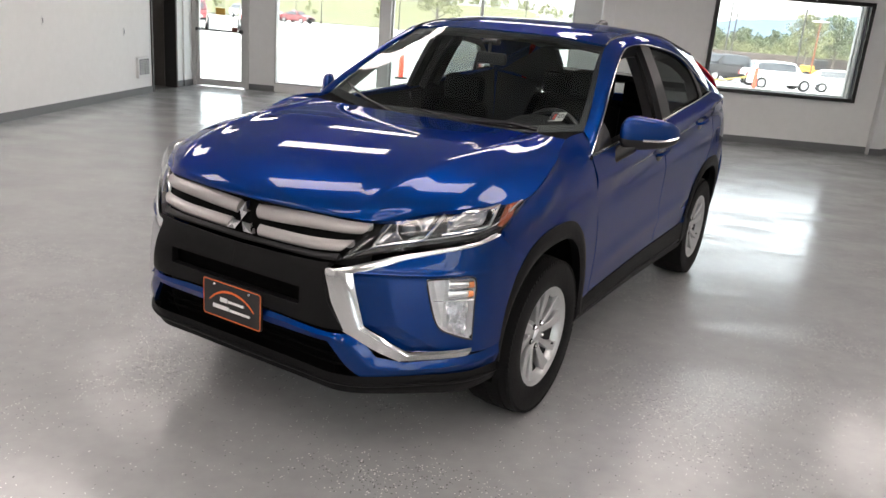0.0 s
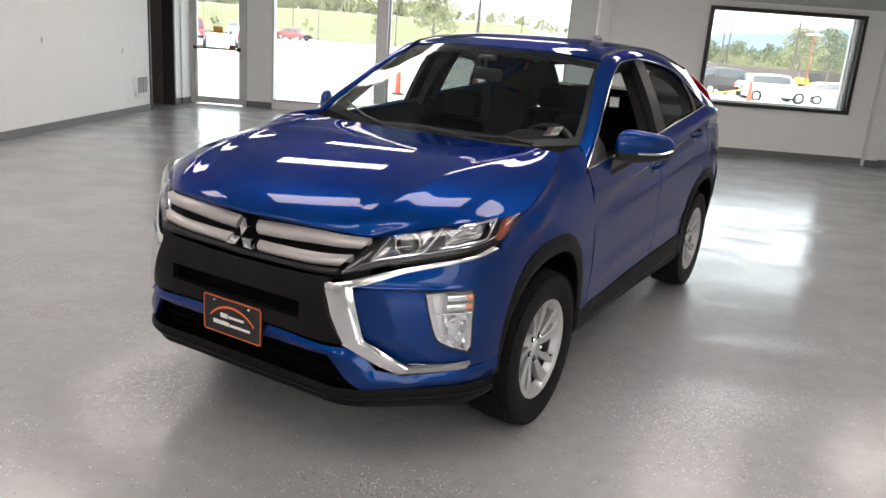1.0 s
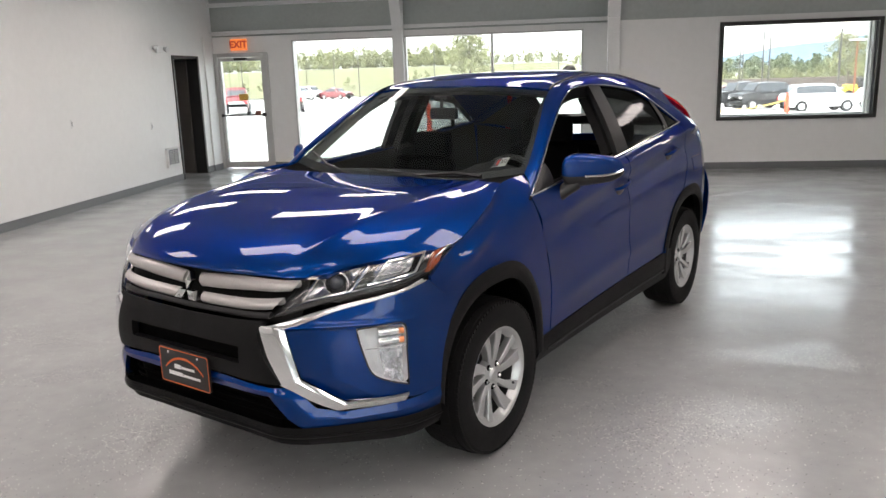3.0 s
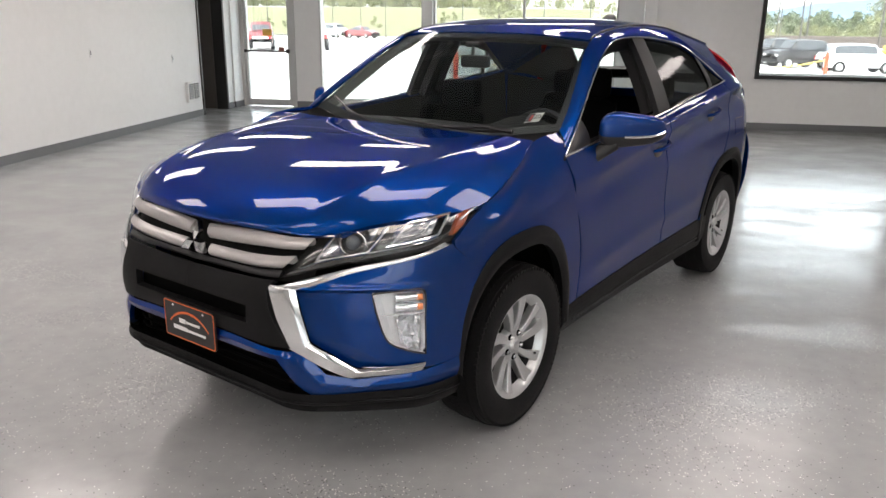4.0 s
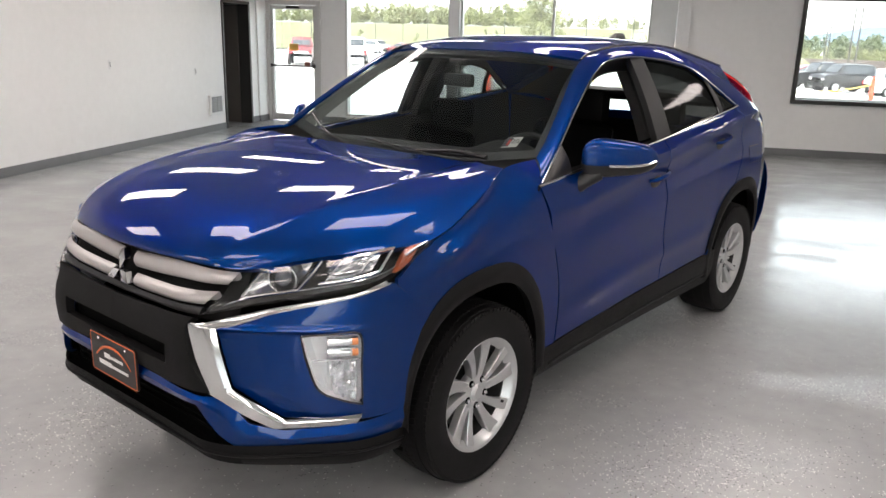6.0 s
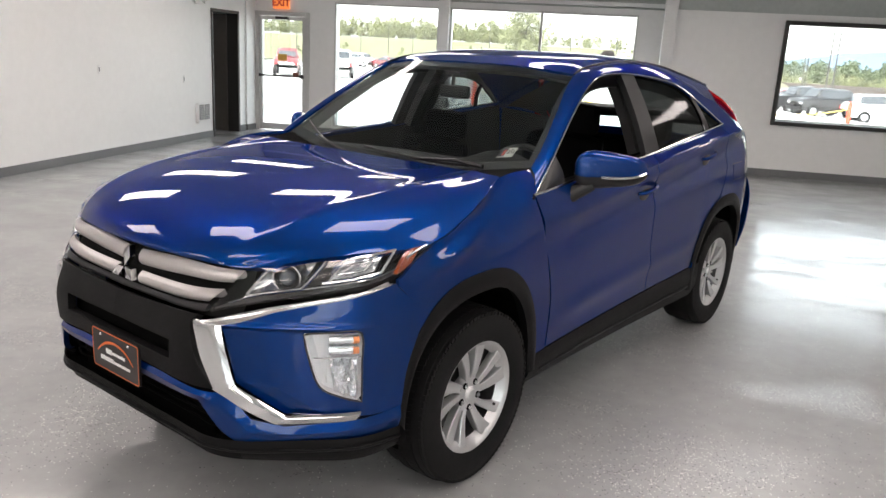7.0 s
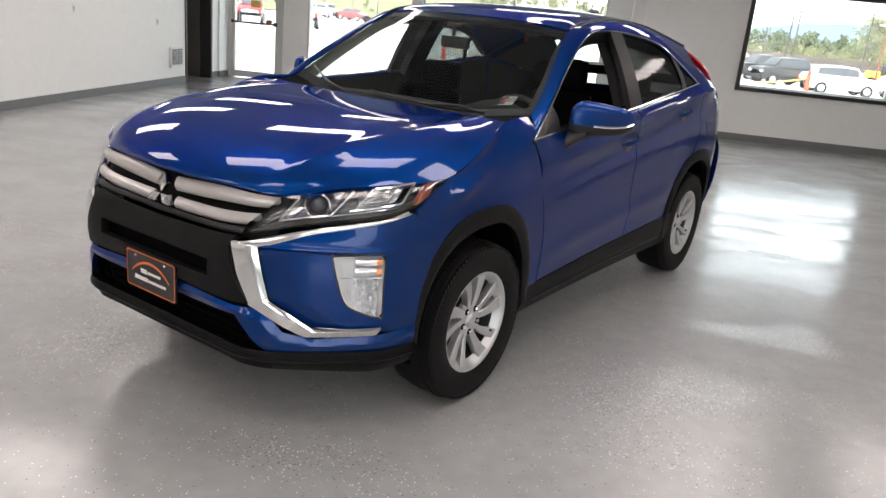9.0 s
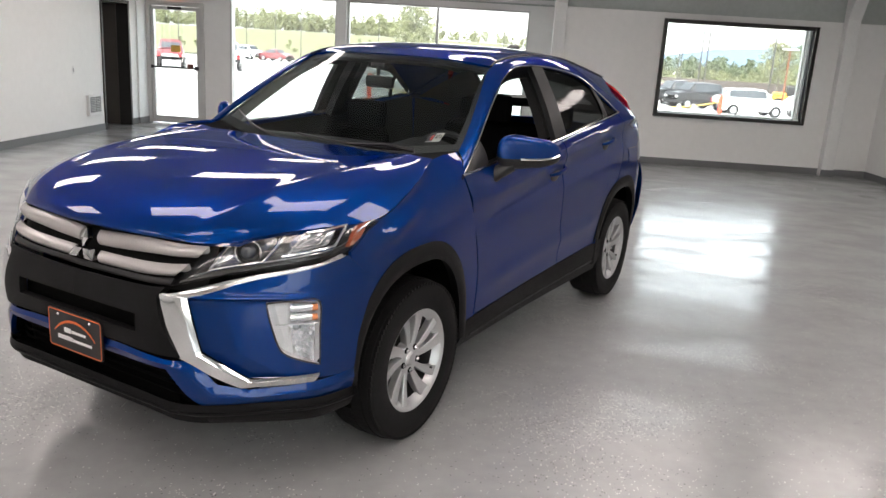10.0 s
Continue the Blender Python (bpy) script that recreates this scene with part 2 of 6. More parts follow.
# The car's own frame: x to its left, y rearward from the front axle, z up.
PLAN_S = (0, 0.2, 0.4, 0.55, 0.7, 0.85, 1.0, 1.2)
PLAN_XY = ((0, -0.985), (0.21, -0.978), (0.42, -0.948), (0.565, -0.868), (0.71, -0.748), (0.828, -0.61), (0.874, -0.45), (0.892, -0.25))
LEVEL_Z = (0.3, 0.4, 0.5, 0.65, 0.78, 0.86, 0.95, 1.02)
LEVEL_IN = (0.06, 0.02, 0.0, 0.0, 0.015, 0.05, 0.09, 0.13)
SIDE_IN = (0.03, 0.01, 0.0, 0.0, 0.004, 0.012, 0.026, 0.042)


def nose(s, z, off=0.0):
    """The front face: s from 0 at the middle to 1 at the wheel arch, at the height z, pushed out by off."""
    a = abs(s)
    x, y = keyed(PLAN_S, PLAN_XY, a)
    x2, y2 = keyed(PLAN_S, PLAN_XY, a + 0.01)
    x1, y1 = keyed(PLAN_S, PLAN_XY, max(a - 0.01, 0))
    w = min(max((1.02 - a) / 0.55, 0.0), 1.0)
    w = w * w * (3 - 2 * w)
    y += keyed(LEVEL_Z, LEVEL_IN, z) * w
    x -= keyed(LEVEL_Z, SIDE_IN, z) * (1 - w)
    # the middle runs nearly straight from side to side, and below the plate the corners stand out
    y += 0.029 * max(0.0, 1 - (a / 0.42) ** 2) * min(1.0, max(0.5, (1.04 - z) / 0.18))
    y -= 0.034 * math.exp(-((a - 0.53) / 0.13) ** 2) * min(1.0, max(0.0, (0.54 - z) / 0.14))
    tx, ty = x2 - x1, y2 - y1
    n = math.hypot(tx, ty)
    if off:
        x, y = x + off * ty / n, y - off * tx / n
    return (x if s >= 0 else -x, y, z)


SIDE_Y = (-0.62, -0.3, 0.0, 0.45, 1.0, 1.5, 2.1, 2.61, 2.95, 3.25)
SIDE_Z = (0.42, 0.6, 0.8, 0.95, 1.08, 1.2, 1.32)
SIDE_X = (
    (0.832, 0.838, 0.846, 0.835, 0.80, 0.76, 0.70), (0.874, 0.883, 0.884, 0.867, 0.822, 0.77, 0.70),
    (0.885, 0.895, 0.898, 0.885, 0.832, 0.775, 0.70), (0.865, 0.875, 0.885, 0.885, 0.868, 0.83, 0.76),
    (0.855, 0.868, 0.88, 0.888, 0.88, 0.848, 0.79), (0.855, 0.868, 0.88, 0.89, 0.885, 0.858, 0.80),
    (0.865, 0.878, 0.89, 0.895, 0.893, 0.87, 0.815), (0.872, 0.886, 0.895, 0.894, 0.887, 0.866, 0.81),
    (0.85, 0.866, 0.874, 0.87, 0.855, 0.828, 0.77), (0.76, 0.785, 0.795, 0.785, 0.765, 0.73, 0.66))


def flank(y, z, off=0.0):
    """The car's side at y and z, pushed out by off."""
    return (keyed(SIDE_Y, [keyed(SIDE_Z, row, z) for row in SIDE_X], y) + off, y, z)

# ---- building blocks ----
def mesh_of(name, bm, material, smooth=False):
    me = bpy.data.meshes.new(name)
    bm.to_mesh(me)
    bm.free()
    me.materials.append(material)
    if smooth:
        me.polygons.foreach_set("use_smooth", [True] * len(me.polygons))
        me.set_sharp_from_angle(angle=radians(32))
    return me


def part(name, bm, material, parent, label="", smooth=False):
    ob = new(name, mesh_of(name, bm, material, smooth))
    ob.parent = parent
    return tagged(ob, label)


def thing(name, bm, material, label, category, group="", kind="", smooth=False):
    return tagged(new(name, mesh_of(name, bm, material, smooth)), label, category, group, kind)


def holder(name, label, category, group="", kind="", m=None):
    ob = new(name)
    ob.empty_display_size = 0.2
    if m is not None:
        ob.matrix_world = m
    return tagged(ob, label, category, group, kind)


def box(bm, x0, y0, z0, x1, y1, z1, bevel=0.0):
    """Adds a box between two corners, its edges rounded by bevel."""
    made = bmesh.ops.create_cube(bm, size=1, matrix=Matrix.LocRotScale(((x0 + x1) / 2, (y0 + y1) / 2, (z0 + z1) / 2), None, (abs(x1 - x0), abs(y1 - y0), abs(z1 - z0))))
    if bevel:
        edges = list({e for v in made["verts"] for e in v.link_edges})
        bmesh.ops.bevel(bm, geom=edges, offset=bevel, segments=2, affect="EDGES", profile=0.6)
    return bm


def boxes(*rows, bevel=0.0):
    bm = bmesh.new()
    for r in rows:
        box(bm, *r, bevel=bevel)
    return bm


def tube(bm, path, radius, sides=10, closed=False, flat=1.0):
    """Adds a round bar along a path; radius may be a function of 0..1."""
    pts = [Vector(p) for p in path]
    rings = []
    for i, p in enumerate(pts):
        a = pts[i - 1] if i or closed else pts[i]
        b = pts[(i + 1) % len(pts)] if i + 1 < len(pts) or closed else pts[i]
        d = (b - a).normalized()
        up = Vector((0, 0, 1)) if abs(d.z) < 0.9 else Vector((0, 1, 0))
        e1 = d.cross(up).normalized()
        e2 = e1.cross(d)
        r = radius(i / max(len(pts) - 1, 1)) if callable(radius) else radius
        rings.append([bm.verts.new(p + (e1 * math.cos(k) + e2 * math.sin(k) * flat) * r) for k in (math.tau * j / sides for j in range(sides))])
    n = len(rings)
    for i in range(n if closed else n - 1):
        ra, rb = rings[i], rings[(i + 1) % n]
        for j in range(sides):
            bm.faces.new((ra[j], ra[(j + 1) % sides], rb[(j + 1) % sides], rb[j]))
    if not closed:
        bm.faces.new(rings[0][::-1])
        bm.faces.new(rings[-1])
    return bm


def lathe(profile, steps=48, turn=0.0):
    """A body turned about the x axis from (x, radius) rows."""
    bm = bmesh.new()
    rings = [[bm.verts.new((x, r * math.cos(a), r * math.sin(a))) for a in (turn + math.tau * i / steps for i in range(steps))] for x, r in profile]
    for ra, rb in zip(rings, rings[1:]):
        for j in range(steps):
            bm.faces.new((ra[j], ra[(j + 1) % steps], rb[(j + 1) % steps], rb[j]))
    return bm


def sheet(f, nu, nv, rim=0.0, side=1, bm=None, skip=None):
    """A smooth panel from f(u, v); rim turns its edges inward so that the gaps round it have depth."""
    bm = bm or bmesh.new()
    pts = [[Vector(f(i / nu, j / nv)) for j in range(nv + 1)] for i in range(nu + 1)]
    vs = [[bm.verts.new(p) for p in row] for row in pts]
    for i in range(nu):
        for j in range(nv):
            if skip and skip((i + 0.5) / nu, (j + 0.5) / nv):
                continue
            q = (vs[i][j], vs[i + 1][j], vs[i + 1][j + 1], vs[i][j + 1])
            if (q[0].co - q[2].co).length > 1e-5 and (q[1].co - q[3].co).length > 1e-5:
                bm.faces.new(q if side > 0 else q[::-1])
    if rim:
        loop = [(i, 0) for i in range(nu)] + [(nu, j) for j in range(nv)] + [(i, nv) for i in range(nu, 0, -1)] + [(0, j) for j in range(nv, 0, -1)]
        outer, inner = [], []
        for i, j in loop:
            a = pts[min(i + 1, nu)][j] - pts[max(i - 1, 0)][j]
            b = pts[i][min(j + 1, nv)] - pts[i][max(j - 1, 0)]
            n = a.cross(b)
            n = n.normalized() if n.length > 1e-9 else Vector((0, 0, 1))
            outer.append(bm.verts.new(pts[i][j]))
            inner.append(bm.verts.new(pts[i][j] - n * rim * side))
        m = len(loop)
        for k in range(m):
            q = (outer[k], outer[(k + 1) % m], inner[(k + 1) % m], inner[k])
            if (q[0].co - q[1].co).length > 1e-6:
                bm.faces.new(q[::-1] if side > 0 else q)
    return bm


def mirrored(bm):
    """The same mesh on the other side of x = 0."""
    out = bm.copy()
    for v in out.verts:
        v.co.x = -v.co.x
    bmesh.ops.reverse_faces(out, faces=out.faces[:])
    return out


def both(name, bm, material, parent, label="", smooth=True):
    other = mirrored(bm)
    return part(name, bm, material, parent, label, smooth), part(name, other, material, parent, label, smooth)


def between(low, high, at_point):
    """A panel function between two lines of control values, turned into points by at_point."""
    def f(u, v):
        a, b = catmull(low, u), catmull(high, u)
        return at_point(*(p + (q - p) * v for p, q in zip(a, b)))
    return f


def net(rows):
    """A panel function through a small net of control points."""
    def f(u, v):
        return catmull([catmull(row, u) for row in rows], v)
    return f



# ---- the room ----
LEFT, RIGHT, BACK_A, BACK_B, STEP, FRONT, TOP = -5.4, 7.35, 10.95, 9.78, 2.15, -9.0, 4.3
WALL_T = 0.25


def structure(name, bm, material, label="", category="", smooth=False):
    return thing(name, bm, material, label, category, kind="structure", smooth=smooth)


structure("floor", boxes((LEFT - 2.5, FRONT - 0.3, -0.15, RIGHT + 0.3, BACK_A + 0.3, 0.0)), FLOOR, "glossy grey epoxy floor with sparse dark flakes", "floor")
# side walls; the doorway in the left one
structure("wall_west", boxes((LEFT - 0.2, FRONT, 0, LEFT, 9.30, TOP), (LEFT - 0.2, 10.25, 0, LEFT, BACK_A + 0.25, TOP), (LEFT - 0.2, 9.30, 2.12, LEFT, 10.25, TOP)), WALL, "plain white painted wall with a doorway", "wall")
GREY = mat("grey_wall_paint", (0.45, 0.45, 0.44), 0.6, 0, 0.05, 0.8)
structure("wall_east", boxes((RIGHT, FRONT, 0, RIGHT + 0.2, BACK_B + 0.25, TOP)), WALL, "plain white painted wall", "wall")
# Unseen wall that closes the room; its window opening is added too.
structure("wall_south", boxes((LEFT - 0.2, FRONT - 0.2, 0, RIGHT + 0.2, FRONT, 0.6), (LEFT - 0.2, FRONT - 0.2, 2.0, RIGHT + 0.2, FRONT, TOP), (LEFT - 0.2, FRONT - 0.2, 0.6, 1.5, FRONT, 2.0), (6.9, FRONT - 0.2, 0.6, RIGHT + 0.2, FRONT, 2.0)), GREY, "plain grey closing wall with one assumed window", "wall")
# glazed back wall: piers, curb and head round the entrance door and the windows
A0, A1 = BACK_A, BACK_A + WALL_T
HEAD, SILL = 2.40, 0.14
structure("wall_north", boxes(
    (LEFT - 0.2, A0, 0, -5.31, A1, 2.5), (-4.33, A0, 0, -3.80, A1, 2.5), (-5.31, A0, 2.16, -4.33, A1, 2.5),
    (-3.80, A0, HEAD, -1.84, A1, 2.5), (-1.84, A0, 0, -1.64, A1, 2.5), (-1.64, A0, HEAD, 1.62, A1, 2.5), (1.62, A0, 0, STEP + 0.1, A1, 2.5),
    (-3.80, A0 - 0.02, 0, -1.84, A1, SILL), (-1.64, A0 - 0.02, 0, 1.62, A1, SILL)), WALL, "white back wall with a glazed front", "wall")
structure("wall_pier", boxes((LEFT - 0.0, 10.56, 0, -5.37, A0, 2.5)), WALL, "white boxed-in corner pier beside the entrance", "wall")
PX0, PX1, PZ0, PZ1 = 3.80, 6.14, 0.86, 2.30
B0, B1 = BACK_B, BACK_B + 0.22
structure("wall_display", boxes((STEP, B0, 0, PX0, B1, 2.455), (PX1, B0, 0, RIGHT, B1, 2.455), (PX0, B0, 0, PX1, B1, PZ0), (PX0, B0, PZ1, PX1, B1, 2.455),
                                (STEP, B1, 0, STEP + 0.2, A0, 2.5)), WALL, "white wall with one wide picture window", "wall")
# metal liner above the low walls, its girts, and the roof
structure("wall_liner", boxes((LEFT, A0 + 0.06, 2.5, STEP + 0.1, A1, TOP), (STEP, B0 + 0.06, 2.455, RIGHT, B1, TOP), (STEP + 0.05, B1, 2.5, STEP + 0.2, A0 + 0.06, TOP)), UPPER, "grey-green insulated liner above the walls", "wall")
structure("ceiling", boxes((LEFT - 0.3, FRONT - 0.3, TOP, RIGHT + 0.3, A1 + 0.1, TOP + 0.15)), mat("dim_roof_liner", (0.48, 0.51, 0.50), 0.6, 0, 0.1, 1.0), "grey-green insulated metal roof underside", "ceiling")
for z in (2.53, 3.05, 3.7):
    structure("trim", boxes((LEFT, A0 - 0.04, z, STEP, A0 + 0.055, z + 0.07), bevel=0.006), STEEL, "pale steel girt along the upper wall", "trim")
for z in (3.05, 3.7):
    structure("trim", boxes((STEP, B0 - 0.04, z, RIGHT, B0 + 0.055, z + 0.07), bevel=0.006), STEEL, "pale steel girt above the picture window", "trim")
for y in (-6, -3, 0, 3, 6, 9):
    structure("trim", boxes((LEFT, y - 0.05, TOP - 0.2, RIGHT, y + 0.05, TOP - 0.002), bevel=0.008), STEEL, "pale steel roof purlin", "trim")


def frame_post(x, y, w):
    """A steel column that widens into a haunch and carries a rafter."""
    bm = bmesh.new()
    box(bm, x - w / 2, y - 0.16, 0, x + w / 2, y - 0.004, 2.5, 0.006)
    low, high = [(x - w / 2, y - 0.16), (x + w / 2, y - 0.004)], [(x - w / 2, y - 0.75), (x + w / 2, y - 0.004)]
    vs = [bm.verts.new(v) for v in ((x - w / 2, y - 0.16, 2.5), (x + w / 2, y - 0.16, 2.5), (x + w / 2, y - 0.004, 2.5), (x - w / 2, y - 0.004, 2.5),
                                    (x - w / 2, y - 0.85, TOP - 0.25), (x + w / 2, y - 0.85, TOP - 0.25), (x + w / 2, y - 0.004, TOP - 0.25), (x - w / 2, y - 0.004, TOP - 0.25))]
    for q in ((0, 1, 2, 3), (4, 5, 6, 7), (0, 1, 5, 4), (1, 2, 6, 5), (2, 3, 7, 6), (3, 0, 4, 7)):
        bm.faces.new([vs[k] for k in q])
    box(bm, x - w / 2, FRONT, TOP - 0.5, x + w / 2, y - 0.004, TOP - 0.21, 0.006)
    bmesh.ops.recalc_face_normals(bm, faces=bm.faces[:])
    return structure("trim", bm, STEEL, "white steel column with haunch and rafter", "column")


frame_post(-1.74, A0, 0.19)
frame_post(2.06, B0 + 0.06, 0.19)
frame_post(6.67, B0, 0.20)

# rubber base along the foot of the walls
BH = 0.11
structure("baseboard", boxes((LEFT, FRONT, 0, LEFT + 0.012, 9.28, BH), (LEFT, 10.28, 0, LEFT + 0.012, 10.55, BH), (LEFT + 0.012, 10.548, 0, -5.358, 10.56, BH), (-5.37, 10.56, 0, -5.358, A0, BH),
                             (-4.30, A0 - 0.012, 0, -3.80, A0, BH), (1.62, A0 - 0.012, 0, STEP, A0, BH), (STEP, B0 - 0.012, 0, 6.57, B0, BH), (6.77, B0 - 0.012, 0, RIGHT - 0.012, B0, BH),
                             (RIGHT - 0.012, FRONT, 0, RIGHT, B0, BH), (6.56, B0 - 0.172, 0, 6.78, B0 - 0.16, BH), bevel=0.003), BASE, "dark grey vinyl wall base", "baseboard")


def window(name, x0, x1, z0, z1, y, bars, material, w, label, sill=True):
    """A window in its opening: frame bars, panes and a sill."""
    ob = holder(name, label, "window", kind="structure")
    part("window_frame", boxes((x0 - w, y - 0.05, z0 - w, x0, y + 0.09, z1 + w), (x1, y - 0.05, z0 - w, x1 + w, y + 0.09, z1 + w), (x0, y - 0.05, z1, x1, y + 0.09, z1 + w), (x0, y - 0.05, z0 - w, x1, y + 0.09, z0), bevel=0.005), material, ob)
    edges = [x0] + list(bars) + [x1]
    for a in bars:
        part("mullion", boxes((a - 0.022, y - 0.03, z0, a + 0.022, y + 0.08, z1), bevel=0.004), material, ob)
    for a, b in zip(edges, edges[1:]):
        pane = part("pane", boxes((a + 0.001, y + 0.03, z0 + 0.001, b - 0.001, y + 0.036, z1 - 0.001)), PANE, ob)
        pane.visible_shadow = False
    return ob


window("window_1", -3.77, -1.87, SILL + 0.04, HEAD - 0.03, A0 + 0.02, (), ALUFRAME, 0.03, "tall fixed window in a slim grey aluminium frame")
window("window_2", -1.61, 1.59, SILL + 0.04, HEAD - 0.03, A0 + 0.02, (-0.02,), ALUFRAME, 0.03, "wide fixed window with one slim mullion")
# Unseen window, added to put daylight and reflections on the car's nose.
window("window_4", 1.53, 6.87, 0.63, 1.97, FRONT - 0.14, (3.3, 5.1), ALUFRAME, 0.03, "low assumed window in the closing wall, for daylight on the car")
pw = window("window_3", PX0, PX1, PZ0, PZ1, B0 - 0.01, (), DARKFRAME, 0.06, "picture window in a thick dark frame")
part("inner_frame", boxes((PX1 - 0.03, B0 + 0.08, PZ0, PX1, B0 + 0.2, PZ1), (PX1 - 0.075, B0 + 0.12, PZ0, PX1 - 0.05, B0 + 0.2, PZ1), (PX0, B0 + 0.08, PZ0, PX1 - 0.075, B0 + 0.2, PZ0 + 0.025)), ALUFRAME, pw)

# entrance door
door = holder("door_1", "glazed aluminium entrance door with a push bar, closed", "door", kind="structure")
part("door_frame", boxes((-5.38, A0 - 0.03, 0, -5.30, A0 + 0.1, 2.2), (-4.37, A0 - 0.03, 0, -4.29, A0 + 0.1, 2.2), (-5.30, A0 - 0.03, 2.12, -4.37, A0 + 0.1, 2.2), bevel=0.006), ALUFRAME, door)
part("door_leaf", boxes((-5.295, A0 + 0.0, 0.012, -5.24, A0 + 0.05, 2.115), (-4.44, A0 + 0.0, 0.012, -4.375, A0 + 0.05, 2.115), (-5.24, A0, 2.05, -4.44, A0 + 0.05, 2.115), (-5.24, A0, 0.012, -4.44, A0 + 0.05, 0.13), bevel=0.004), ALUFRAME, door)
pane = part("pane", boxes((-5.239, A0 + 0.02, 0.131, -4.441, A0 + 0.026, 2.049)), PANE, door)
pane.visible_shadow = False
push = part("push_bar", tube(bmesh.new(), ((-5.27, A0 - 0.045, 1.03), (-4.41, A0 - 0.045, 1.03)), 0.016), DARKFRAME, door, "dark push bar")
part("bracket", boxes((-5.29, A0 - 0.06, 1.0, -5.25, A0 + 0.001, 1.06), (-4.46, A0 - 0.06, 0.995, -4.40, A0 + 0.001, 1.07), bevel=0.006), DARKFRAME, push)
part("door_closer", boxes((-4.95, A0 - 0.07, 2.06, -4.70, A0 - 0.002, 2.11), bevel=0.01), DARKFRAME, door)

part("door_sticker", boxes((-4.93, A0 + 0.012, 1.31, -4.75, A0 + 0.018, 1.43), bevel=0.002), mat("yellow_sticker", (0.75, 0.45, 0.08), 0.5, 0, 0.08, 12), door, "yellow-orange sticker on the glass")
part("latch_box", boxes((-4.60, A0 - 0.065, 1.03, -4.49, A0 - 0.047, 1.11), bevel=0.004), mat("latch_brown", (0.16, 0.05, 0.03), 0.5), push, "small brown sign on the push bar")

# dark doorway in the side wall and the passage behind it
side_door = holder("door_2", "open dark brown door in a dark steel frame", "door", kind="structure")
part("door_frame", boxes((LEFT - 0.21, 9.27, 0, LEFT + 0.02, 9.32, 2.14), (LEFT - 0.21, 10.23, 0, LEFT + 0.02, 10.29, 2.14), (LEFT - 0.21, 9.32, 2.09, LEFT + 0.02, 10.23, 2.14), bevel=0.005), DARKFRAME, side_door)
leaf = part("door_leaf", boxes((LEFT - 1.1, 10.19, 0.01, LEFT - 0.19, 10.228, 2.085), bevel=0.003), DOORDARK, side_door)
part("door_handle", tube(bmesh.new(), ((LEFT - 1.02, 10.14, 1.0), (LEFT - 0.91, 10.14, 1.0)), 0.011), ALUFRAME, leaf)
structure("wall_passage", boxes((LEFT - 2.5, 9.0, 0, LEFT - 2.3, 11.2, 2.6), (LEFT - 2.3, 9.0, 0, LEFT - 0.2, 9.1, 2.6), (LEFT - 2.3, 10.9, 0, LEFT - 0.2, 11.2, 2.6), (LEFT - 2.3, 9.1, 2.5, LEFT - 0.2, 10.9, 2.6)), WALL, "unlit passage behind the doorway", "wall")

# fixtures on the walls
sign = holder("exit_sign", "orange illuminated exit sign above the entrance door", "sign")
part("sign_body", boxes((-5.0, A0 - 0.05, 2.245, -4.68, A0 - 0.002, 2.455), bevel=0.008), mat("exit_orange", (0.9, 0.24, 0.06), 0.4, 0, 0.05, 20, emit=0.15), sign)


def lettering(text, size, material, m, parent=None, name="lettering", bold=0.0, depth=0.001):
    cu = bpy.data.curves.new(name, "FONT")
    cu.body, cu.size, cu.align_x, cu.align_y, cu.extrude, cu.offset = text, size, "CENTER", "CENTER", depth, bold
    tmp = bpy.data.objects.new(name, cu)
    scene.collection.objects.link(tmp)
    me = bpy.data.meshes.new_from_object(tmp.evaluated_get(bpy.context.evaluated_depsgraph_get()))
    bpy.data.objects.remove(tmp)
    bpy.data.curves.remove(cu)
    me.materials.clear()
    me.materials.append(material)
    ob = new(name, me)
    ob.parent = parent
    ob.matrix_local = m
    return ob


lettering("EXIT", 0.17, mat("exit_letters", (0.55, 0.03, 0.02), 0.5, 0, 0.05, 20), pose(-4.84, A0 - 0.053, 2.35, 90), sign, bold=0.006)
vent = holder("wall_heater", "white louvred wall heater low on the wall", "heater")
part("case", boxes((LEFT, 8.70, 0.27, LEFT + 0.05, 9.10, 0.60), bevel=0.008), STEEL, vent)
for y0 in (8.73, 8.91):
    part("grille", boxes((LEFT + 0.05, y0, 0.32, LEFT + 0.056, y0 + 0.155, 0.57)), BASE, vent)
    for k in range(9):
        part("slat", boxes((LEFT + 0.056, y0, 0.325 + k * 0.027, LEFT + 0.062, y0 + 0.155, 0.330 + k * 0.027)), STEEL, vent)
for y, z, h in ((6.2, 1.17, 0.12), (8.35, 1.0, 0.115)):
    plate = holder("wall_outlet", "small white cover plate on the wall", "outlet", "wall plates")
    part("cover", boxes((LEFT, y - 0.02, z - h / 2, LEFT + 0.008, y + 0.02, z + h / 2), bevel=0.003), STEEL, plate)
    part("socket", boxes((LEFT + 0.008, y - 0.006, z - 0.03, LEFT + 0.011, y + 0.006, z + 0.03)), BASE, plate)
lamp2 = holder("emergency_light", "white two-headed emergency light on the wall", "lamp")
part("case", boxes((LEFT, 8.72, 2.17, LEFT + 0.06, 8.90, 2.26), bevel=0.01), STEEL, lamp2)
for y in (8.66, 8.97):
    part("lamp_head", tube(bmesh.new(), ((LEFT + 0.02, y, 2.24), (LEFT + 0.1, y, 2.22)), lambda k: 0.03 + 0.02 * k, 14), STEEL, lamp2)

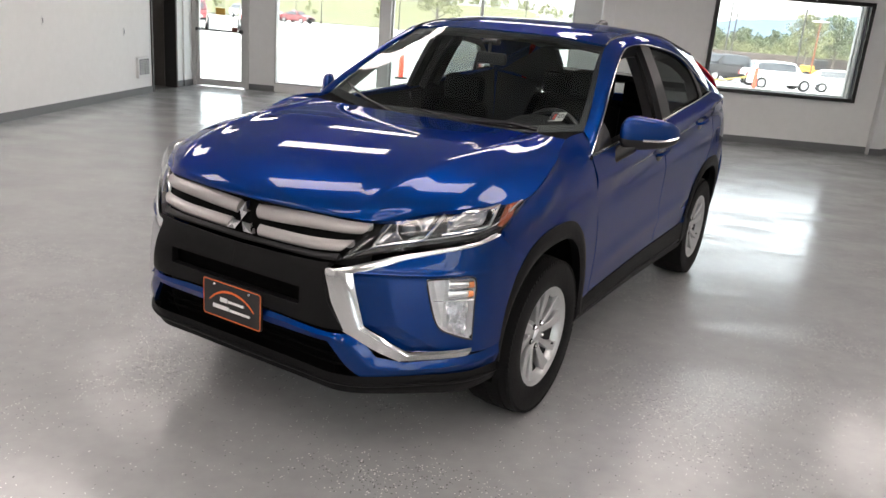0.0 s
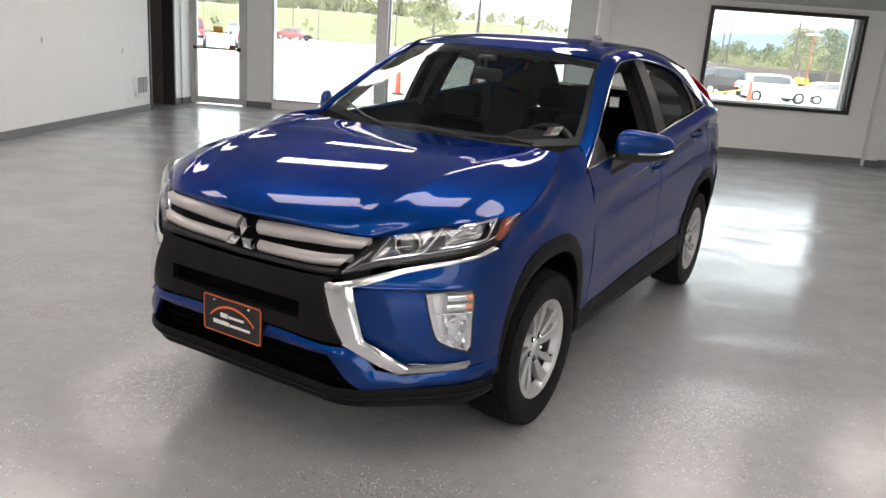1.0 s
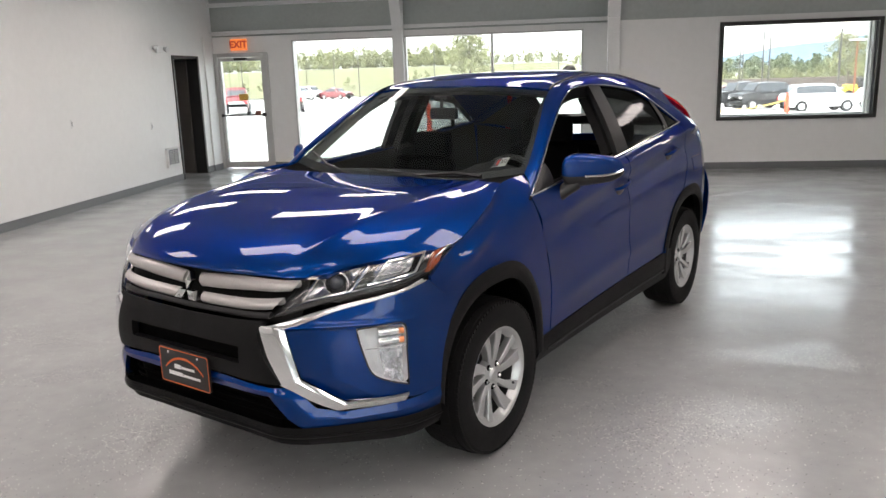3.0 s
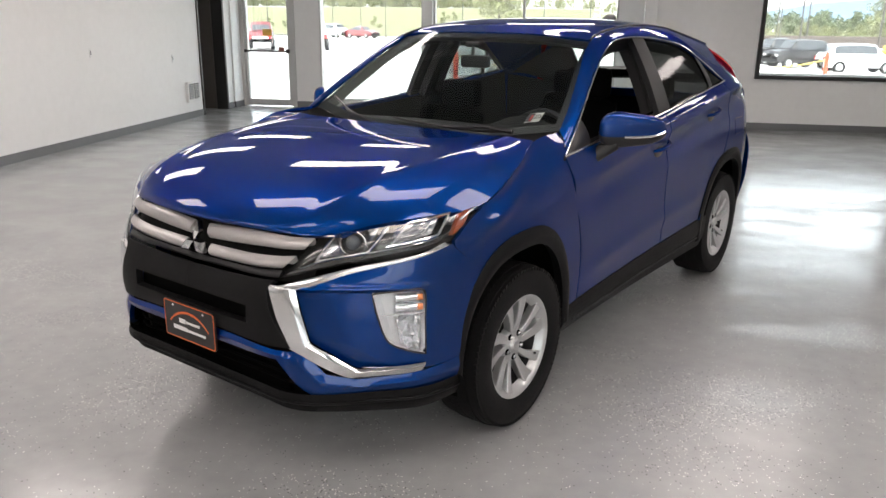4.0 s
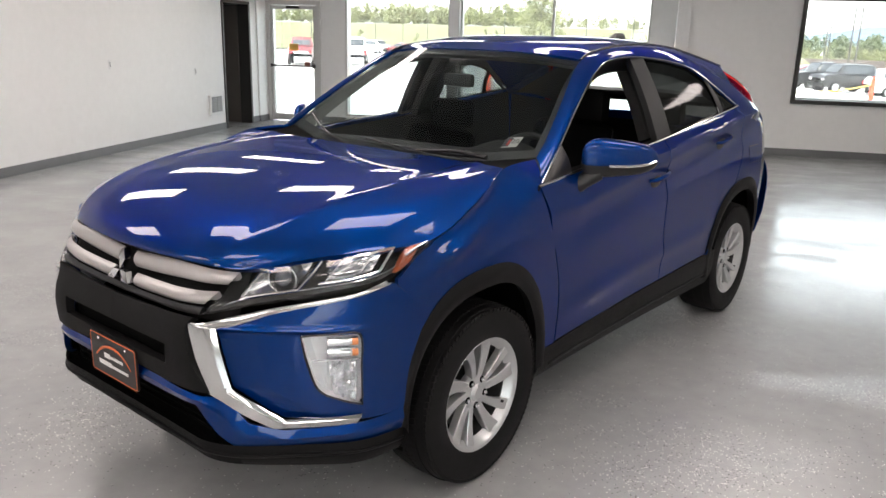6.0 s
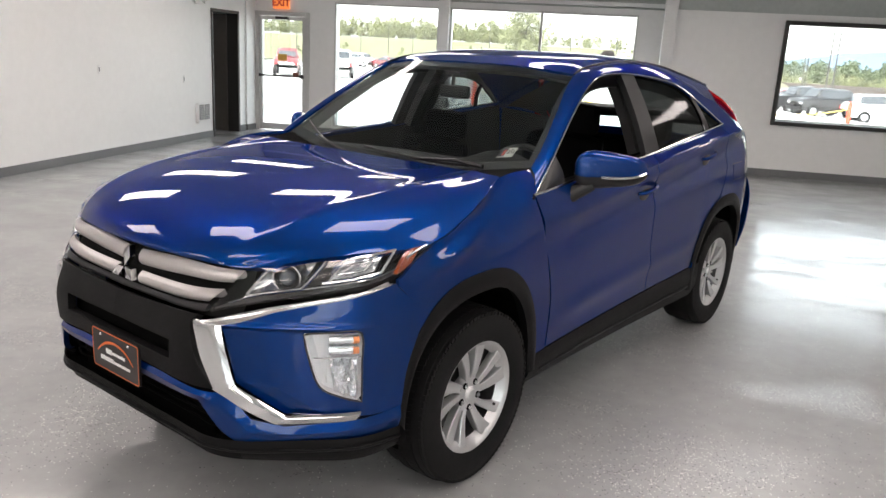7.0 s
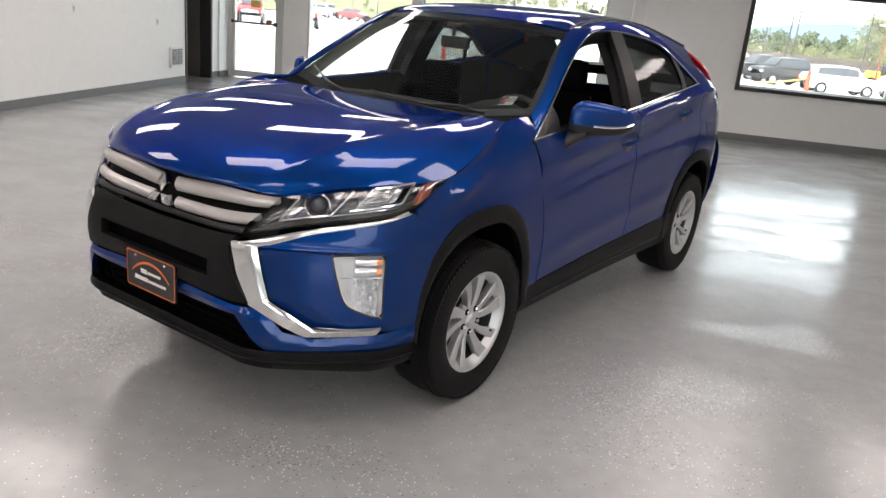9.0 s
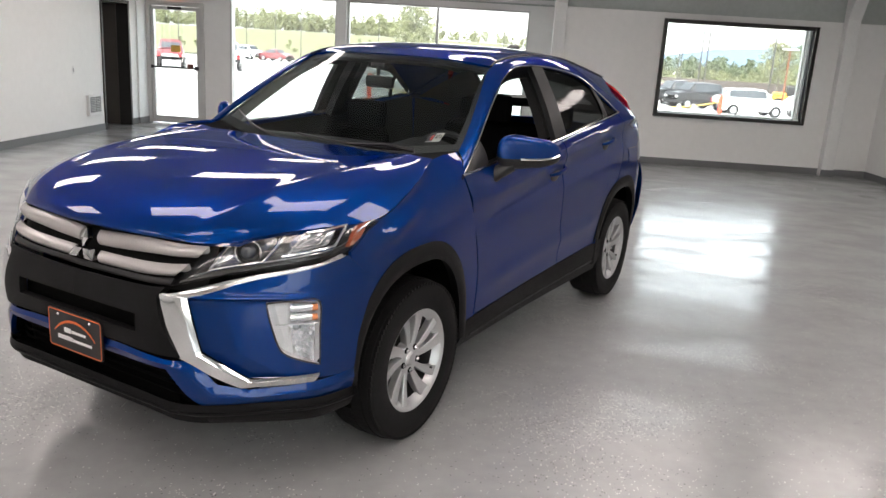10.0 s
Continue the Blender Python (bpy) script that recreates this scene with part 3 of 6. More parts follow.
# ceiling lamps in rows
LAMP_Z = 3.1
lamp = holder("ceiling_light", "bright rectangular LED panel hung under the roof", "lamp", "ceiling panels", m=pose(-3.7, -4.9, LAMP_Z))
part("housing", boxes((-0.63, -0.29, 0.0, 0.63, 0.29, 0.06), bevel=0.01), STEEL, lamp)
part("diffuser", boxes((-0.61, -0.27, -0.012, 0.61, 0.27, -0.002)), LAMP, lamp)
for x in (-0.5, 0.5):
    part("hanger", tube(bmesh.new(), ((x, 0, 0.06), (x, 0, TOP - LAMP_Z)), 0.004, 6), STEEL, lamp)
# Lamps at y -7.2 are unseen, added to light near floor and nose.
for x, rows in ((-3.7, (-7.2, -4.9, -2.6, 0.12, 2.5, 4.8, 7.4)), (-1.25, (-7.2, -4.9, -2.6, 0.12, 3.05, 6.4)), (0.6, (-7.2, -4.9, -2.6, 0.12, 3.05, 6.4)),
                (2.45, (-7.2, -4.9, -2.6, 0.12, 3.05)), (3.1, (4.85,)), (4.5, (-7.2, -4.9, -2.6, 0.12)), (5.5, (5.25,))):
    for y in rows:
        if (x, y) != (-3.7, -4.9):
            copy_thing(lamp, pose(x, y, LAMP_Z))

# ---- the car ----
car = holder("suv_car", "blue compact crossover with chrome nose trim and black cladding", "car", m=pose(0, 0, 0, 0, 0, -27))


def bent(values, t):
    """The straight-sided line through evenly keyed pairs, with sharp corners."""
    f = min(max(t, 0.0), 1.0) * (len(values) - 1)
    i = min(int(f), len(values) - 2)
    return tuple(a + (b - a) * (f - i) for a, b in zip(values[i], values[i + 1]))


def strip(low, high, off=0.0, crown=0.0, at=nose, line=catmull):
    """A panel function on the nose between two lines of (s, z), with a rounded crown."""
    def f(u, v):
        a, b = line(low, u), line(high, u)
        return at(a[0] + (b[0] - a[0]) * v, a[1] + (b[1] - a[1]) * v, off + crown * (1 - (2 * v - 1) ** 2))
    return f


# bonnet
HOOD = (
    ((0, -0.902, 0.948), (0.2, -0.893, 0.948), (0.38, -0.866, 0.949), (0.50, -0.825, 0.947), (0.60, -0.765, 0.962)),
    ((0, -0.868, 0.994), (0.21, -0.858, 0.994), (0.40, -0.825, 0.993), (0.55, -0.765, 0.991), (0.68, -0.675, 0.986)),
    ((0, -0.72, 1.073), (0.22, -0.71, 1.072), (0.43, -0.68, 1.069), (0.61, -0.62, 1.054), (0.765, -0.55, 1.000)),
    ((0, -0.42, 1.138), (0.24, -0.41, 1.136), (0.47, -0.39, 1.130), (0.68, -0.34, 1.106), (0.845, -0.29, 1.008)),
    ((0, -0.06, 1.163), (0.25, -0.06, 1.163), (0.49, -0.05, 1.160), (0.68, -0.03, 1.148), (0.818, 0.0, 1.106)),
    ((0, 0.27, 1.168), (0.25, 0.265, 1.169), (0.5, 0.245, 1.172), (0.68, 0.215, 1.178), (0.774, 0.19, 1.180)))


def hood_edge(y):
    """The outer edge of the bonnet at y, as x and z."""
    rows = [row[-1] for row in HOOD]
    return keyed([p[1] for p in rows] + [0.45], [(p[0], p[2]) for p in rows] + [(0.757, 1.192)], y)


def smooth_net(rows, du, dv):
    """One even polynomial surface through a net, so that reflections run without waves."""
    us, vs = np.linspace(0, 1, len(rows[0])), np.linspace(0, 1, len(rows))
    base = [[u ** (2 * i) * v ** j for i in range(du) for j in range(dv)] for v in vs for u in us]
    even = np.linalg.lstsq(np.array(base), np.array([p[1:] for row in rows for p in row]), rcond=None)[0]
    odd = [[u ** (2 * i + 1) * v ** j for i in range(du) for j in range(dv)] for v in vs for u in us]
    wide = np.linalg.lstsq(np.array(odd), np.array([p[0] for row in rows for p in row]), rcond=None)[0]

    def f(u, v):
        e = np.array([u ** (2 * i) * v ** j for i in range(du) for j in range(dv)])
        y, z = e @ even
        return float((e * u) @ wide), float(y), float(z)
    return f


hood_net = smooth_net(HOOD, 4, 5)


def hood_at(u, v):
    a = abs(2 * u - 1)
    x, y, z = hood_net(a, v)
    exact = net(HOOD)(a, v)
    k = max(0.0, (a - 0.8) / 0.2) ** 2
    x, y, z = (p + (q - p) * k for p, q in zip((x, y, z), exact))
    ridge = math.exp(-((a - (0.60 + 0.06 * v)) / 0.05) ** 2) * 0.006 * min(1, v * 3)
    return (x if u >= 0.5 else -x, y, z + ridge)


part("hood", sheet(hood_at, 72, 40, 0.02), PAINT, car, smooth=True)

# flanks: wings, doors and quarters share one surface
REAR = 2.605  # rear axle
BELT_Y, BELT_Z = (0.30, 0.83, 1.35, 1.83, 2.50), (1.10, 1.155, 1.188, 1.236, 1.298)


def belt(y):
    return keyed(BELT_Y, BELT_Z, y)


def sill(y):
    return 0.418 + 0.036 * (y - 0.53)


ARCH = 2.7  # how square the front half of an arch is


def over_arch(y, centre, low):
    """The lower edge of a panel that stops at a wheel arch."""
    d = abs(y - centre)
    ahead = y < centre
    r = ((0.462 if centre else 0.442) if ahead else 0.405)
    n = ARCH if ahead else 2.0
    return max(low, 0.345 + 0.505 * (1 - (d / r) ** n) ** (1 / n)) if d < r else low


def seam_front(z):
    return keyed((0.4, 0.63, 0.84, 1.07, 1.2), (0.505, 0.494, 0.425, 0.345, 0.30), z)


def seam_mid(z):
    return keyed((0.4, 0.6, 1.2), (1.545, 1.515, 1.43), z)


def seam_rear(z):
    return keyed((0.4, 0.7, 0.9, 1.1, 1.3), (2.20, 2.30, 2.44, 2.50, 2.46), z)


def flank_panel(left, right, low, high, gap=0.004):
    """A flank panel between two seams, from low(y) to high(y)."""
    def f(u, v):
        z = 0.8
        for _ in range(4):
            y = left(z) + gap + (right(z) - left(z) - 2 * gap) * u
            z = low(y) + (high(y) - low(y)) * v
        return flank(y, z)
    return f


def wing_top(y):
    return keyed((-0.62, -0.50, -0.45, -0.40, -0.36, -0.281, -0.096, 0.055, 0.15, 0.32), (0.88, 0.905, 0.924, 0.957, 0.976, 1.004, 1.064, 1.110, 1.150, 1.22), y)


def wing_back(z):
    """The rear edge of the wing: the door seam below, the foot of the windscreen pillar above."""
    return seam_front(z) - 0.004 if z < 1.085 else 0.340 + (z - 1.085) * 0.84


def wing_f(u, v):
    y = -0.47 + (0.51 + 0.47) * u
    for _ in range(3):
        edge_x, edge_z = hood_edge(y)
        top = (wing_top(y) if y < -0.3 else edge_z - 0.003)
        low = over_arch(y, 0.0, 0.40)
        if y < -0.30:
            low = max(low, 0.74 - (y + 0.305) * 0.93)
        low = min(low, top - 0.005)
        z = low + (top - low) * v
        if y > 0.2:
            y = min(y, wing_back(z))
    x, y, z = flank(y, z, 0.018 * math.exp(-((top - z - 0.07) / 0.035) ** 2) * min(1, max(0, (y + 0.42) / 0.2)) * min(1, max(0, (0.2 - y) / 0.4)))
    if y > -0.3:
        foot = 0.93 + 0.12 * min(1, max(0, y / 0.3))
        k = min(1, max(0, (z - foot) / (top - foot))) ** 2.6 * min(1, (y + 0.3) / 0.25)
        x += (edge_x + 0.004 - x) * k
    return (x, y, z)


def crease(p):
    """The pressed line that climbs along the lower doors and the shoulder line over the handles."""
    x, y, z = p
    line = 0.53 + 0.06 * (y - 0.5) + 0.02 * math.sin(y * 1.3)
    x += 0.012 * math.exp(-((z - line) / 0.05) ** 2) * min(1, max(0, (y - 0.5) / 0.3)) * min(1, max(0, (2.2 - y) / 0.2))
    d = z - (1.005 + 0.12 * max(0, y - 0.6))
    x += (0.017 * math.exp(-(d / 0.035) ** 2) - 0.016 * math.exp(-((d + 0.11) / 0.06) ** 2)) * min(1, max(0, (y - 0.2) / 0.5)) * min(1, max(0, (3.25 - y) / 0.4))
    x += 0.015 * math.exp(-((z - belt(min(y, 2.5)) + 0.045) / 0.019) ** 2) * min(1, max(0, (y - 0.5) / 0.3)) * min(1, max(0, (3.1 - y) / 0.4))
    return (x, y, z)


both("fender", sheet(wing_f, 72, 22, 0.014), PAINT, car)
front_door_f = flank_panel(seam_front, seam_mid, sill, lambda y: belt(y))
rear_door_f = flank_panel(seam_mid, seam_rear, lambda y: over_arch(y, REAR, sill(y)), lambda y: belt(y))
doors_front = both("front_door", sheet(lambda u, v: crease(front_door_f(u, v)), 40, 44, 0.014), PAINT, car)
doors_rear = both("rear_door", sheet(lambda u, v: crease(rear_door_f(u, v)), 40, 44, 0.014), PAINT, car)


def quarter_top(y):
    return keyed((2.4, 2.49, 2.77, 3.0, 3.25), (1.29, 1.297, 1.268, 1.21, 1.12), y)


quarter_f = flank_panel(seam_rear, lambda z: 3.25, lambda y: over_arch(y, REAR, 0.44), quarter_top)
both("quarter_panel", sheet(lambda u, v: crease(quarter_f(u, v)), 50, 34, 0.012), PAINT, car)

flap = part("fuel_door", sheet(lambda u, v: Vector(crease(flank(2.60 + 0.19 * u + 0.03 * (1 - v), 0.955 + 0.10 * v))) + Vector((0.0035, 0, 0)), 8, 8, 0.006), PAINT, car, smooth=True)
part("flap_gap", sheet(lambda u, v: Vector(crease(flank(2.596 + 0.198 * u + 0.03 * (1 - v), 0.951 + 0.108 * v))) + Vector((0.0018, 0, 0)), 8, 8), BLACK, flap, smooth=True)

# window line, roof side and pillars
DLO = ((0.838, 0.352, 1.094), (0.795, 0.56, 1.245), (0.738, 0.775, 1.383), (0.682, 1.01, 1.512), (0.662, 1.20, 1.566), (0.668, 1.54, 1.572), (0.705, 1.97, 1.525), (0.763, 2.22, 1.424), (0.822, 2.49, 1.297))
RAIL = ((0.757, 0.445, 1.192), (0.733, 0.555, 1.262), (0.672, 0.755, 1.395), (0.607, 0.965, 1.530), (0.584, 1.14, 1.594), (0.578, 1.53, 1.634), (0.574, 1.98, 1.624), (0.576, 2.38, 1.576), (0.585, 2.78, 1.515))


def side_frame(u, v):
    a, b = Vector(catmull(DLO, u)), Vector(catmull(RAIL, u))
    p = a.lerp(b, v)
    bulge = 0.016 * (1 - (2 * v - 1) ** 2)
    return p + Vector((0.75, 0, 0.65)) * bulge


both("roof_rail", sheet(side_frame, 64, 8, 0.012), PAINT, car)
both("window_chrome", tube(bmesh.new(), [Vector(catmull(DLO, k / 60)) + Vector((0.004, 0, 0.002)) for k in range(61)], 0.0034, 6), CHROME, car, "bright chrome strip round the side windows")
both("belt_chrome", tube(bmesh.new(), [Vector(flank(y, belt(y) + 0.004, 0.004)) for y in np.linspace(0.32, 2.49, 50)], 0.006, 6), CHROME, car, "bright chrome strip under the side windows")


def upper_quarter(u, v):
    y = 2.49 + 0.76 * u
    a = Vector(flank(y, quarter_top(y)))
    b = Vector(catmull(((0.585, 2.78, 1.515), (0.60, 2.90, 1.43), (0.615, 3.04, 1.32), (0.635, 3.18, 1.18)), u))
    return a.lerp(b, v) + Vector((0.8, 0.3, 0.4)) * 0.03 * (1 - (2 * v - 1) ** 2) * (0.4 + u)


both("rear_pillar", sheet(upper_quarter, 20, 10, 0.01), PAINT, car)
both("pillar_lining", sheet(lambda u, v: Vector(upper_quarter(u * 0.95, 1.1 * v)) - Vector((0.075, 0.0, 0.02)), 14, 8), CABIN, car, "dark lining of the rear pillar")
ROOF = (
    ((0, 0.955, 1.594), (0.3, 0.968, 1.590), (0.47, 1.0, 1.579), (0.594, 1.045, 1.562)),
    ((0, 1.18, 1.640), (0.3, 1.18, 1.636), (0.48, 1.17, 1.622), (0.582, 1.16, 1.599)),
    ((0, 1.55, 1.668), (0.3, 1.55, 1.664), (0.48, 1.54, 1.652), (0.578, 1.53, 1.634)),
    ((0, 2.0, 1.664), (0.3, 2.0, 1.659), (0.48, 1.99, 1.643), (0.574, 1.98, 1.624)),
    ((0, 2.45, 1.622), (0.3, 2.45, 1.616), (0.47, 2.42, 1.600), (0.576, 2.38, 1.576)),
    ((0, 2.90, 1.556), (0.3, 2.89, 1.549), (0.47, 2.85, 1.534), (0.585, 2.78, 1.515)))


def roof_at(u, v):
    x, y, z = net(ROOF)(abs(2 * u - 1), v)
    return (x if u >= 0.5 else -x, y, z)


part("roof", sheet(roof_at, 40, 40, 0.02), PAINT, car, smooth=True)
part("headliner", sheet(lambda u, v: Vector(roof_at(u, v)) - Vector((0, 0, 0.05)), 16, 16), LINER, car, smooth=True)
for side in (-1, 1):
    part("roof_ditch", tube(bmesh.new(), [Vector(catmull(RAIL, k / 40)) + Vector((0, 0, 0.002)) for k in range(17, 41)] if side > 0 else
                            [Vector((-p[0], p[1], p[2] + 0.002)) for p in (catmull(RAIL, k / 40) for k in range(17, 41))], 0.006, 6), BLACK, car)
part("antenna_fin", sheet(lambda u, v: ((v - 0.5) * 0.075 * (1 - u * 0.3), 2.28 + 0.30 * u, 1.625 + 0.075 * min(1, u * 1.5) * (1 - (2 * v - 1) ** 2) ** 0.5), 14, 14), BLACK, car, "shark-fin aerial on the roof", smooth=True)

# screens and side glass
SCREEN_NET = (
    ((0, 0.320, 1.128), (0.40, 0.355, 1.140), (0.752, 0.455, 1.188)),
    ((0, 0.545, 1.330), (0.385, 0.575, 1.328), (0.694, 0.685, 1.345)),
    ((0, 0.745, 1.474), (0.352, 0.770, 1.468), (0.642, 0.845, 1.449)),
    ((0, 0.955, 1.592), (0.325, 0.970, 1.588), (0.594, 1.04, 1.558)))


def screen_at(u, v):
    x, y, z = net(SCREEN_NET)(abs(2 * u - 1), v)
    return (x if u >= 0.5 else -x, y, z)


windscreen = part("windshield", sheet(screen_at, 32, 16), SCREEN, car, "clear laminated windscreen", smooth=True)
windscreen.visible_shadow = False
part("glass_border", sheet(lambda u, v: Vector(screen_at(u, 0.93 + 0.07 * v)) + Vector((0, 0.004, -0.006)), 32, 3), BLACK, windscreen, "black printed border", smooth=True)
part("glass_border", sheet(lambda u, v: Vector(screen_at(u, 0.07 * v)) + Vector((0, 0.004, -0.006)), 32, 3), BLACK, windscreen, "black printed border", smooth=True)
for u0, u1 in ((0.0, 0.022), (0.978, 1.0)):
    part("glass_border", sheet(lambda u, v: Vector(screen_at(u0 + (u1 - u0) * u, v)) + Vector((0, 0.004, -0.006)), 2, 16), BLACK, windscreen, "black printed border", smooth=True)
part("cowl", sheet(lambda u, v: Vector(hood_at(u, 1.0)).lerp(Vector(screen_at(u, 0.02)), v) - Vector((0, 0, 0.016 * math.sin(v * 3.1) + 0.008)), 32, 6), VOID, car, "black plastic cowl under the windscreen", smooth=True)


def glass_f(y0, y1, tilt0=0.0, tilt1=0.0, drop=0.012):
    """Side glass between two upright lines, from the belt to the window line."""
    ys = [catmull(DLO, k / 100) for k in range(101)]

    def top_at(y):
        for a, b in zip(ys, ys[1:]):
            if a[1] <= y <= b[1]:
                k = (y - a[1]) / max(b[1] - a[1], 1e-6)
                return a[0] + (b[0] - a[0]) * k, a[2] + (b[2] - a[2]) * k
        return (ys[0][0], ys[0][2]) if y < ys[0][1] else (ys[-1][0], ys[-1][2])

    def f(u, v):
        y = y0 + (y1 - y0) * u + (tilt0 * (1 - u) + tilt1 * u) * v
        xb, _, zb = flank(y, belt(y))
        xt, zt = top_at(y)
        return (xb + (xt - xb) * v + 0.012 * math.sin(v * 3.14) - drop, y, zb + (zt - zb) * v)
    return f


for k, door_ob in enumerate(doors_rear):
    bm = sheet(glass_f(1.50, 2.20, 0.0, -0.06), 14, 10)
    pane = part("window_glass", bm if k == 0 else mirrored(bm), TINTED, door_ob, "dark tinted glass", smooth=True)
    pane.visible_shadow = False
    bm = sheet(glass_f(2.24, 2.46, -0.06, 0.0), 8, 8)
    pane = part("quarter_glass", bm if k == 0 else mirrored(bm), TINTED, door_ob, "dark tinted glass", smooth=True)
    pane.visible_shadow = False
    bm = sheet(glass_f(2.19, 2.25, -0.06, -0.06, 0.004), 3, 10)
    part("window_bar", bm if k == 0 else mirrored(bm), BLACK, door_ob, smooth=True)
both("door_pillar", sheet(glass_f(1.36, 1.52, 0.02, 0.0, 0.004), 4, 12, 0.03), BLACK, car, "gloss black pillar between the doors")
both("pillar_cover", sheet(glass_f(1.40, 1.57, 0.02, 0.0, 0.075), 4, 12, 0.05), CABIN, car, "dark inner cover of the pillar between the doors")
both("pillar_trim", sheet(lambda u, v: Vector(catmull(DLO, 0.02 + 0.40 * u)) + Vector((-0.035 - 0.03 * v, 0.01 + 0.10 * v * (1 - 0.6 * u), -0.01 - 0.02 * v)), 20, 4), LINER, car, "grey inner trim of the front pillar")
both("sail_panel", sheet(glass_f(0.32, 0.56, 0.0, 0.0, 0.002), 8, 8, 0.01), BLACK, car, "black triangle ahead of the door window")


def header(u, v):
    a = Vector(catmull(DLO, 0.36 + 0.57 * u))
    return a + Vector((-0.012 - 0.03 * v, 0, -0.065 * v))


both("window_header", sheet(header, 40, 3, 0.01), BLACK, car, "black upper door frame")
pane = part("passenger_window", mirrored(sheet(glass_f(0.56, 1.38, 0.0, 0.0), 14, 10)), PANE, doors_front[1], "clear door glass", smooth=True)
pane.visible_shadow = False

# tailgate with its two-part glass, and rear bumper
TAIL = (
    ((0, 2.90, 1.552), (0.3, 2.89, 1.545), (0.585, 2.78, 1.513)),
    ((0, 3.13, 1.33), (0.33, 3.11, 1.32), (0.592, 3.06, 1.33)),
    ((0, 3.28, 1.14), (0.36, 3.27, 1.13), (0.64, 3.21, 1.13)),
    ((0, 3.38, 0.86), (0.42, 3.36, 0.86), (0.80, 3.28, 0.86)),
    ((0, 3.42, 0.60), (0.45, 3.40, 0.60), (0.82, 3.28, 0.60)),
    ((0, 3.38, 0.40), (0.45, 3.36, 0.40), (0.79, 3.25, 0.40)))


def tail_at(u, v):
    x, y, z = net(TAIL)(abs(2 * u - 1), v)
    return (x if u >= 0.5 else -x, y, z)


gate = part("tailgate", sheet(lambda u, v: tail_at(u, 0.385 + 0.615 * v), 24, 20, 0.01), PAINT, car, smooth=True)
for v0, v1 in ((0.045, 0.20), (0.275, 0.385)):
    pane = part("rear_window", sheet(lambda u, v: tail_at(0.10 + 0.80 * u, v0 + (v1 - v0) * v), 20, 6), SCREEN, gate, "rear glass", smooth=True)
    pane.visible_shadow = False
part("gate_bar", sheet(lambda u, v: tail_at(u, 0.20 + 0.075 * v), 24, 4, 0.03), BLACK, gate, "dark bar between the two rear panes", smooth=True)
part("gate_bar", sheet(lambda u, v: tail_at(u, 0.045 * v), 24, 2, 0.03), BLACK, gate, smooth=True)
both("gate_pillar", sheet(lambda u, v: tail_at(0.90 + 0.06 * u, 0.04 + 0.36 * v), 3, 10, 0.02), BLACK, car)
both("gate_frame", sheet(lambda u, v: tail_at(0.96 + 0.04 * u, 0.4 * v), 2, 10, 0.02), PAINT, car)


def tail_lamp(u, v):
    a = Vector(catmull(((0.615, 2.72, 1.482), (0.655, 2.81, 1.415), (0.685, 2.90, 1.33), (0.708, 2.98, 1.235), (0.728, 3.075, 1.14)), u))
    w = 0.018 + 0.070 * u
    k = v - 0.65
    return a + Vector((0.042, 0.016, 0.016)) * min(1, u * 2.2) * (1 - 0.35 * u ** 3) + Vector((-0.75, 0.62, 0.25)) * w * k * 1.5 + Vector((0.6, 0.3, 0.4)) * 0.022 * (1 - (2 * v - 1) ** 2)


both("tail_light", sheet(tail_lamp, 20, 8, 0.04), RED, car, "long red tail lamp climbing the rear pillar")

# nose: bumper, cladding and lower lip
STRIP_LOW = ((0.428, 0.770), (0.485, 0.7715), (0.57, 0.803), (0.639, 0.832), (0.79, 0.868), (0.945, 0.902))
STRIP_TOP = ((0.387, 0.783), (0.44, 0.7875), (0.54, 0.819), (0.635, 0.848), (0.79, 0.882), (0.955, 0.909))
TRIM_IN = ((0.385, 0.782), (0.458, 0.570), (0.640, 0.458), (0.840, 0.466))
TRIM_OUT = ((0.485, 0.775), (0.534, 0.586), (0.665, 0.490), (0.854, 0.498))


def corner_f(u, v):
    z = 0.47 + (0.902 - 0.47) * v
    left = float(np.interp(z, (0.47, 0.488, 0.584, 0.773, 0.803, 0.832, 0.868, 0.902), (0.80, 0.66, 0.532, 0.483, 0.57, 0.639, 0.79, 0.945)))
    right = keyed((0.47, 0.60, 0.72, 0.80, 0.902), (0.998, 1.015, 1.065, 1.12, 0.975), z)
    s = left + (right - left) * u
    dent = 0.0
    if z < 0.771:
        k = min(1, (s - left) / 0.10)
        dent = -0.012 * (1 - k) * min(1, (0.771 - z) / 0.03)
    fold = 0.011 * math.exp(-((z - 0.777) / 0.008) ** 2) * min(1, max(0, (0.92 - s) / 0.2))
    return nose(s, z, dent + fold)


FOG_LOW = ((0.700, 0.757), (0.716, 0.68), (0.745, 0.585), (0.80, 0.548), (0.858, 0.525))
FOG_TOP = ((0.70, 0.76), (0.76, 0.765), (0.85, 0.762), (0.856, 0.65), (0.858, 0.528))


def in_fog(u, v):
    """Whether a spot of the bumper corner lies in the lamp's opening."""
    z = 0.47 + (0.902 - 0.47) * v
    p = corner_f(u, v)
    left = keyed((0.525, 0.548, 0.585, 0.68, 0.757), (0.858, 0.80, 0.745, 0.716, 0.70), z)
    return 0.527 < z < 0.762 and nose(left, z)[0] < p[0] and p[1] < nose(0.857, z)[1]


